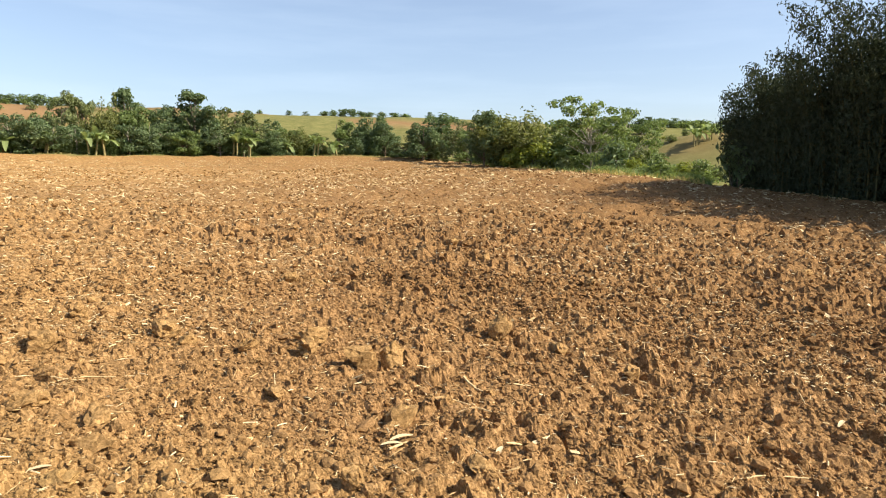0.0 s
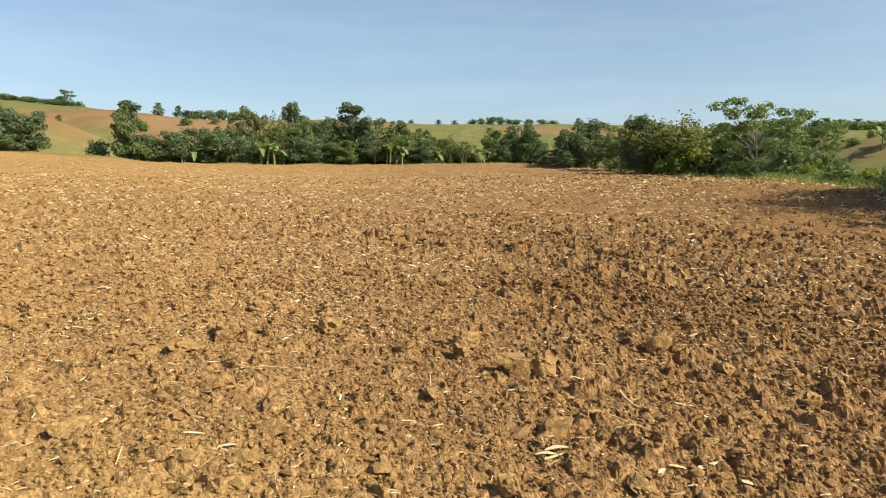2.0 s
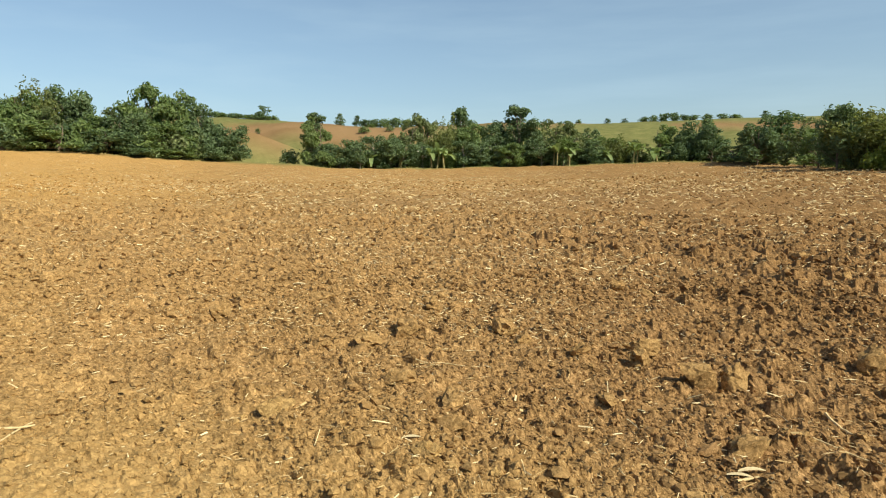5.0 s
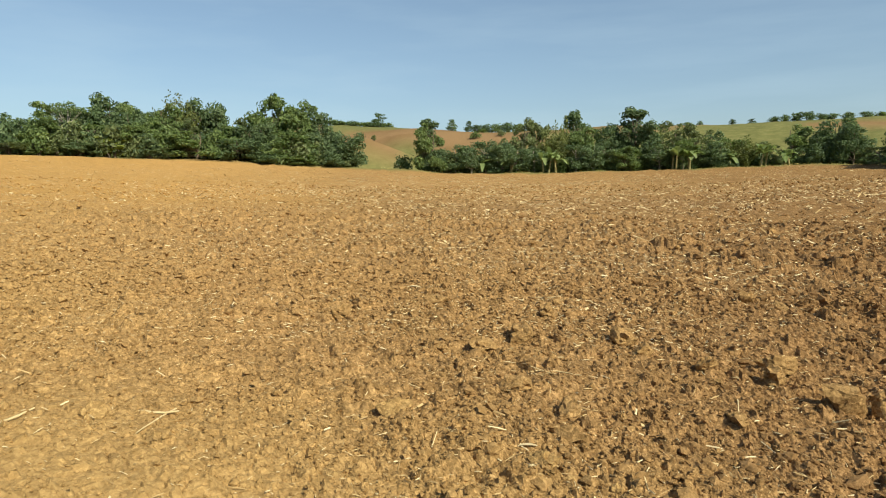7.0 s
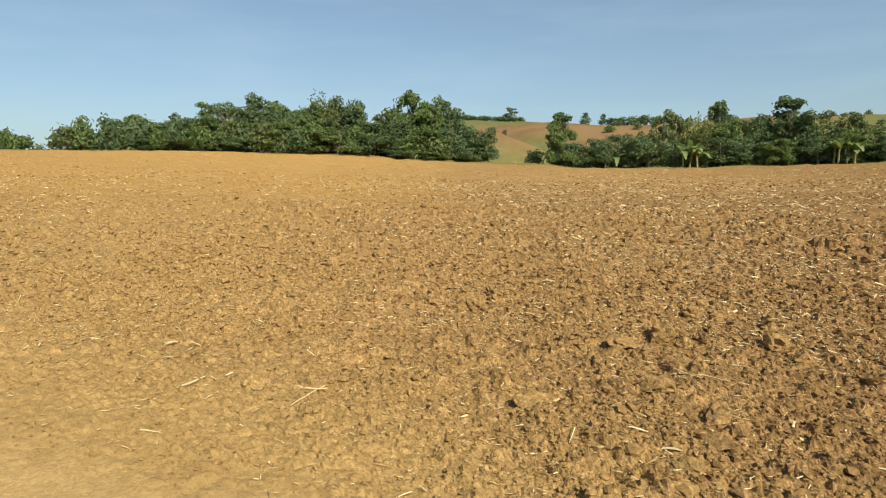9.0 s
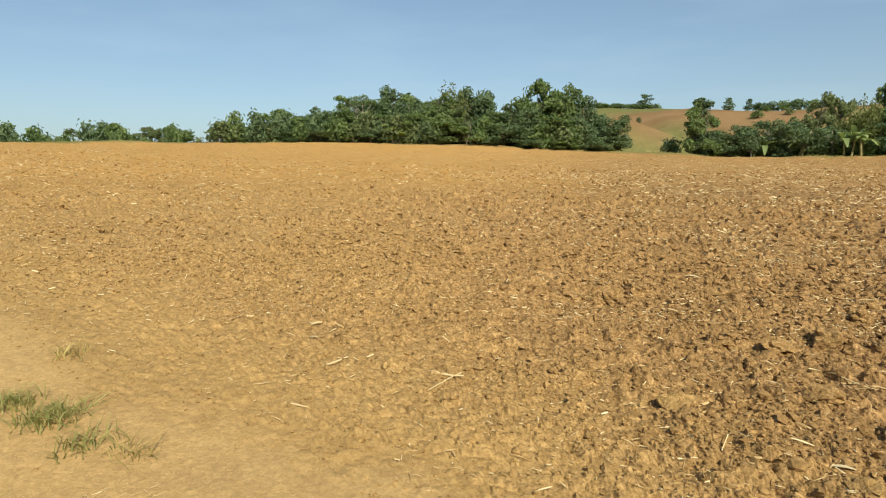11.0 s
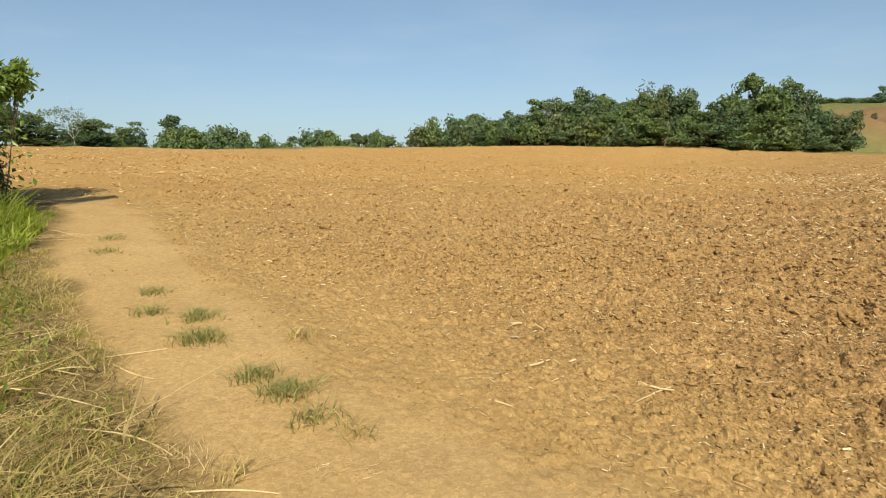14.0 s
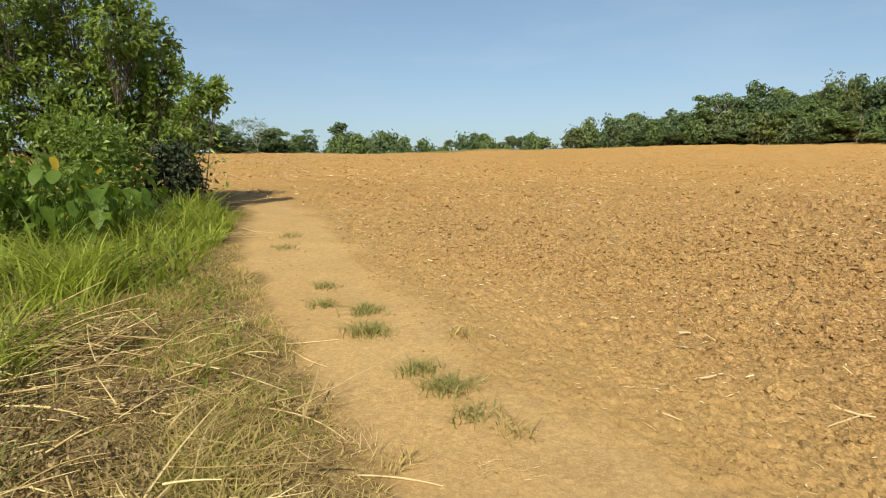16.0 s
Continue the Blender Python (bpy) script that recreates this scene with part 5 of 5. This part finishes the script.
# a heap of cut dry stems on the verge
rng = np.random.default_rng(77)
lines = []
for k in range(6600):
    x = rng.uniform(-5.0, -2.3)
    y = path_left(x) - rng.uniform(0.15, 2.8)
    if rng.uniform(0, 1) > 0.8 * smooth(0.5, 1.3, path_left(x) - y) * (0.12 + 0.88 * smooth(0.45, 0.62, value_noise(np.array([x]), np.array([y]), 0.45, 71))[0]) + 0.05:
        continue
    a, ln = rng.normal() * 1.2 + (1.3 if k % 3 else 2.6), rng.uniform(0.06, 0.24) + 0.48 * rng.uniform(0, 1) ** 3
    t = np.linspace(0, 1, 5)
    bow, tilt, arch = rng.normal() * 0.035 * ln, rng.normal() * 0.32 * ln, abs(rng.normal()) * 0.04 * ln
    z0 = float(ground_z(x, y)[0]) + rng.uniform(0.0, 0.15)
    side = np.sin(math.pi * t) * bow
    lines.append(np.column_stack([x + math.cos(a) * ln * t - math.sin(a) * side, y + math.sin(a) * ln * t + math.cos(a) * side, np.maximum(z0 + tilt * t + arch * np.sin(math.pi * t), z0 - 0.01), (0.0012 + 0.0046 * rng.uniform(0, 1) ** 2) * (1.2 - 0.6 * t)]))
v, f = tubes(lines, 4)
tagged(new("dry_stems", mesh_of("dry_stems", v, f, [STEMS])), "heap of cut dry weed stems on the verge", "dry weeds", kind="stuff")

OCT = np.array([(1.0, 0, 0), (-1, 0, 0), (0, 1, 0), (0, -1, 0), (0, 0, 1), (0, 0, -1)])
OCT_F = np.array([(0, 2, 4), (2, 1, 4), (1, 3, 4), (3, 0, 4), (2, 0, 5), (1, 2, 5), (3, 1, 5), (0, 3, 5)])


def crumbs(name, label, n, r0, r1, power, radius, shape, faces, seed, top=1.45, base=0.28, az0=-41):
    """Broken crumbs of soil, each its own uneven lump, half sunk in the ground."""
    rng = np.random.default_rng(seed)
    az = rng.uniform(az0, 108, n)
    r = (r0 ** power + rng.uniform(0, 1, n) * (r1 ** power - r0 ** power)) ** (1 / power)
    x, y = -r * np.sin(np.radians(az)), r * np.cos(np.radians(az))
    zone = zones(x, y)
    edge = np.interp(az, EDGE_AZ, EDGE_R)
    c = zone["coarse"]
    some = (base + (1 - base) * c) * (0.35 + 0.65 * smooth(0.3, 0.6, value_noise(x, y, 0.45, 61) * 0.5 + value_noise(x, y, 1.4, 62) * 0.5))
    ok = (r < edge - 0.5) & ((y > path_right(x) - 0.1) | (x < -14) | (zone["path"] * (1 - zone["verge"]) * rng.uniform(0, 1, n) > 0.955)) & (rng.uniform(0, 1, n) < some)
    x, y, c, r = x[ok], y[ok], c[ok], r[ok]
    n = len(x)
    size = radius * np.clip(np.exp(rng.normal(size=n) * 0.55), 0.3, top) * (0.55 + 0.60 * c) * np.clip(r / r1 * 1.6, 0.8, 1.6)
    turn = rng.normal(size=(n, 3, 3))
    q = np.linalg.qr(turn)[0]
    base = shape[None] * rng.uniform(0.65, 1.35, (n, len(shape), 1)) * rng.uniform(0.6, 1.25, (n, 1, 3))
    v = np.einsum("nij,nkj->nki", q, base) * size[:, None, None]
    v[:, :, 2] *= 0.75
    v += np.column_stack([x, y, ground_z(x, y) + size * 0.12])[:, None]
    f = (np.arange(n)[:, None, None] * len(shape) + faces[None]).reshape(-1, 3)
    k = len(shape)
    dry, red = np.repeat(zone["dry"][ok], k), np.repeat(zone["red"][ok], k)
    return tagged(new(name, mesh_of(name, v.reshape(-1, 3), f, [SOIL], {"dry": dry, "red": red, "sunward_shade": np.repeat(zone["sunward_shade"][ok], k), "coarse": 0.3 + 0 * dry})), label, "soil", kind="stuff")


crumbs("soil_crumbs", "small angular crumbs of dry brown soil", 96000, 2.2, 8.0, 1.15, 0.0100, OCT, OCT_F, 63, 2.4)
crumbs("soil_crumbs", "crumbs and lumps of dry brown soil over the field", 28000, 6.5, 45, 0.6, 0.040, OCT, OCT_F, 64)
crumbs("soil_crumbs", "fine crumbs of pale dry soil beside the path", 22000, 2.4, 10.0, 1.2, 0.0125, OCT, OCT_F, 66, 2.4, 0.9, 40)
# rounder broken lumps between the crumbs
GOLD = (1 + math.sqrt(5)) / 2
ICO = np.array([(-1, GOLD, 0), (1, GOLD, 0), (-1, -GOLD, 0), (1, -GOLD, 0), (0, -1, GOLD), (0, 1, GOLD), (0, -1, -GOLD), (0, 1, -GOLD), (GOLD, 0, -1), (GOLD, 0, 1), (-GOLD, 0, -1), (-GOLD, 0, 1)]) / 1.9
near = np.linalg.norm(ICO[:, None] - ICO[None], axis=2) < 1.2
ICO_F = np.array([(a, b, c) if np.dot(np.cross(ICO[b] - ICO[a], ICO[c] - ICO[a]), ICO[a]) > 0 else (a, c, b)
                  for a in range(12) for b in range(a) for c in range(b) if near[a, b] and near[b, c] and near[a, c]])
crumbs("soil_lumps", "broken lumps of dry brown soil", 8000, 2.3, 16, 0.9, 0.021, ICO, ICO_F, 65, 2.4)


def clod_mesh(seed, dry):
    """An uneven clod about one metre across, rough on a round core."""
    bm = bmesh.new()
    bmesh.ops.create_icosphere(bm, subdivisions=3, radius=0.5)
    off = Vector((seed * 7.3, seed * 3.1, 0))
    pick = random.Random(seed + 40)
    cuts = [(Vector((pick.gauss(0, 1), pick.gauss(0, 1), pick.gauss(0, 0.8))).normalized(), pick.uniform(0.22, 0.38)) for k in range(8)]
    for v in bm.verts:
        d = v.co.normalized()
        v.co = d * (0.5 + 0.30 * noise.noise(d * 1.4 + off) + 0.22 * noise.noise(d * 3.3 + off) + 0.15 * noise.noise(d * 8 + off) + 0.10 * noise.noise(d * 17 + off))
        v.co.z *= 0.85
    # broken faces
    for n, d in cuts:
        for v in bm.verts:
            over = v.co.dot(n) - d
            if over > 0:
                v.co -= n * over * 0.7
    me = bpy.data.meshes.new("clod")
    bm.to_mesh(me)
    bm.free()
    me.materials.append(SOIL)
    me.attributes.new("coarse", "FLOAT", "POINT").data.foreach_set("value", np.full(len(me.vertices), 0.6, np.float32))
    me.attributes.new("dry", "FLOAT", "POINT").data.foreach_set("value", np.full(len(me.vertices), dry, np.float32))
    return me


CLOD_MESHES = [clod_mesh(k, dry) for dry in (0.45, 0.95) for k in range(8)]
ground = bpy.data.objects["ground"]
# the larger clods: place and width; first those that stand up as blocks, then the flat ones
BLOCKS = [
    (-0.54, 4.33, 0.24), (0.53, 5.32, 0.26), (-0.34, 4.43, 0.20), (-2.03, 4.68, 0.24), (-1.80, 4.53, 0.17), (-0.96, 4.80, 0.22), (-0.95, 4.52, 0.19), (1.44, 4.63, 0.16), (0.18, 2.90, 0.13), (-1.34, 4.35, 0.15),
    (-2.69, 4.27, 0.20), (-2.87, 5.04, 0.19), (0.70, 9.07, 0.20), (1.80, 7.39, 0.17), (-0.39, 2.74, 0.12),
]
SLABS = [
    (-4.21, 3.81, 0.25), (-3.89, 4.78, 0.24), (-2.77, 3.86, 0.22), (-2.15, 3.25, 0.22), (-2.65, 4.20, 0.26), (1.65, 4.72, 0.17), (-1.63, 2.86, 0.17), (-2.50, 2.53, 0.20), (-0.24, 3.52, 0.24), (-1.00, 3.78, 0.15), (-1.73, 3.15, 0.19),
    (-3.62, 1.47, 0.17), (-1.61, 6.96, 0.24), (-1.30, 6.90, 0.20), (-6.27, 3.68, 0.24), (-6.60, 4.28, 0.26), (0.99, 5.11, 0.18), (5.34, 9.16, 0.26), (0.25, 10.2, 0.25), (-1.60, 2.55, 0.18),
]
CLODS = [(x, y, w, 1.05, 0.30) for x, y, w in BLOCKS[:3]] + [(x, y, w, 0.8, 0.17) for x, y, w in BLOCKS[3:]] + [(x, y, w, 0.6, 0.10) for x, y, w in SLABS]
rng = np.random.default_rng(88)
while len(CLODS) < 290:
    az, r = rng.uniform(-38, 62), 2.3 * math.exp(rng.uniform(0, 1) ** 0.8 * 2.0)
    x, y = polar(az, r)
    c = float(zones(np.array([x]), np.array([y]))["coarse"][0])
    if rng.uniform(0, 1) < c ** 1.5:
        CLODS.append((x, y, rng.uniform(0.035, 0.075) * (0.8 + r / 12), 0.8, 0.06))
for n, (x, y, w, tall, lift) in enumerate(CLODS):
    dry = float(zones(np.array([x]), np.array([y]))["dry"][0])
    ob = new("clod", CLOD_MESHES[n % 8 + 8 * (dry > 0.45)])
    ob.parent = ground
    ob.matrix_basis = pose(x, y, float(ground_z(x, y)[0]) + lift * w, n * 31 % 40 - 20, n * 17 % 30 - 15, n * 77) @ Matrix.Diagonal((w, w * (0.75 + n % 5 * 0.09), w * tall, 1))
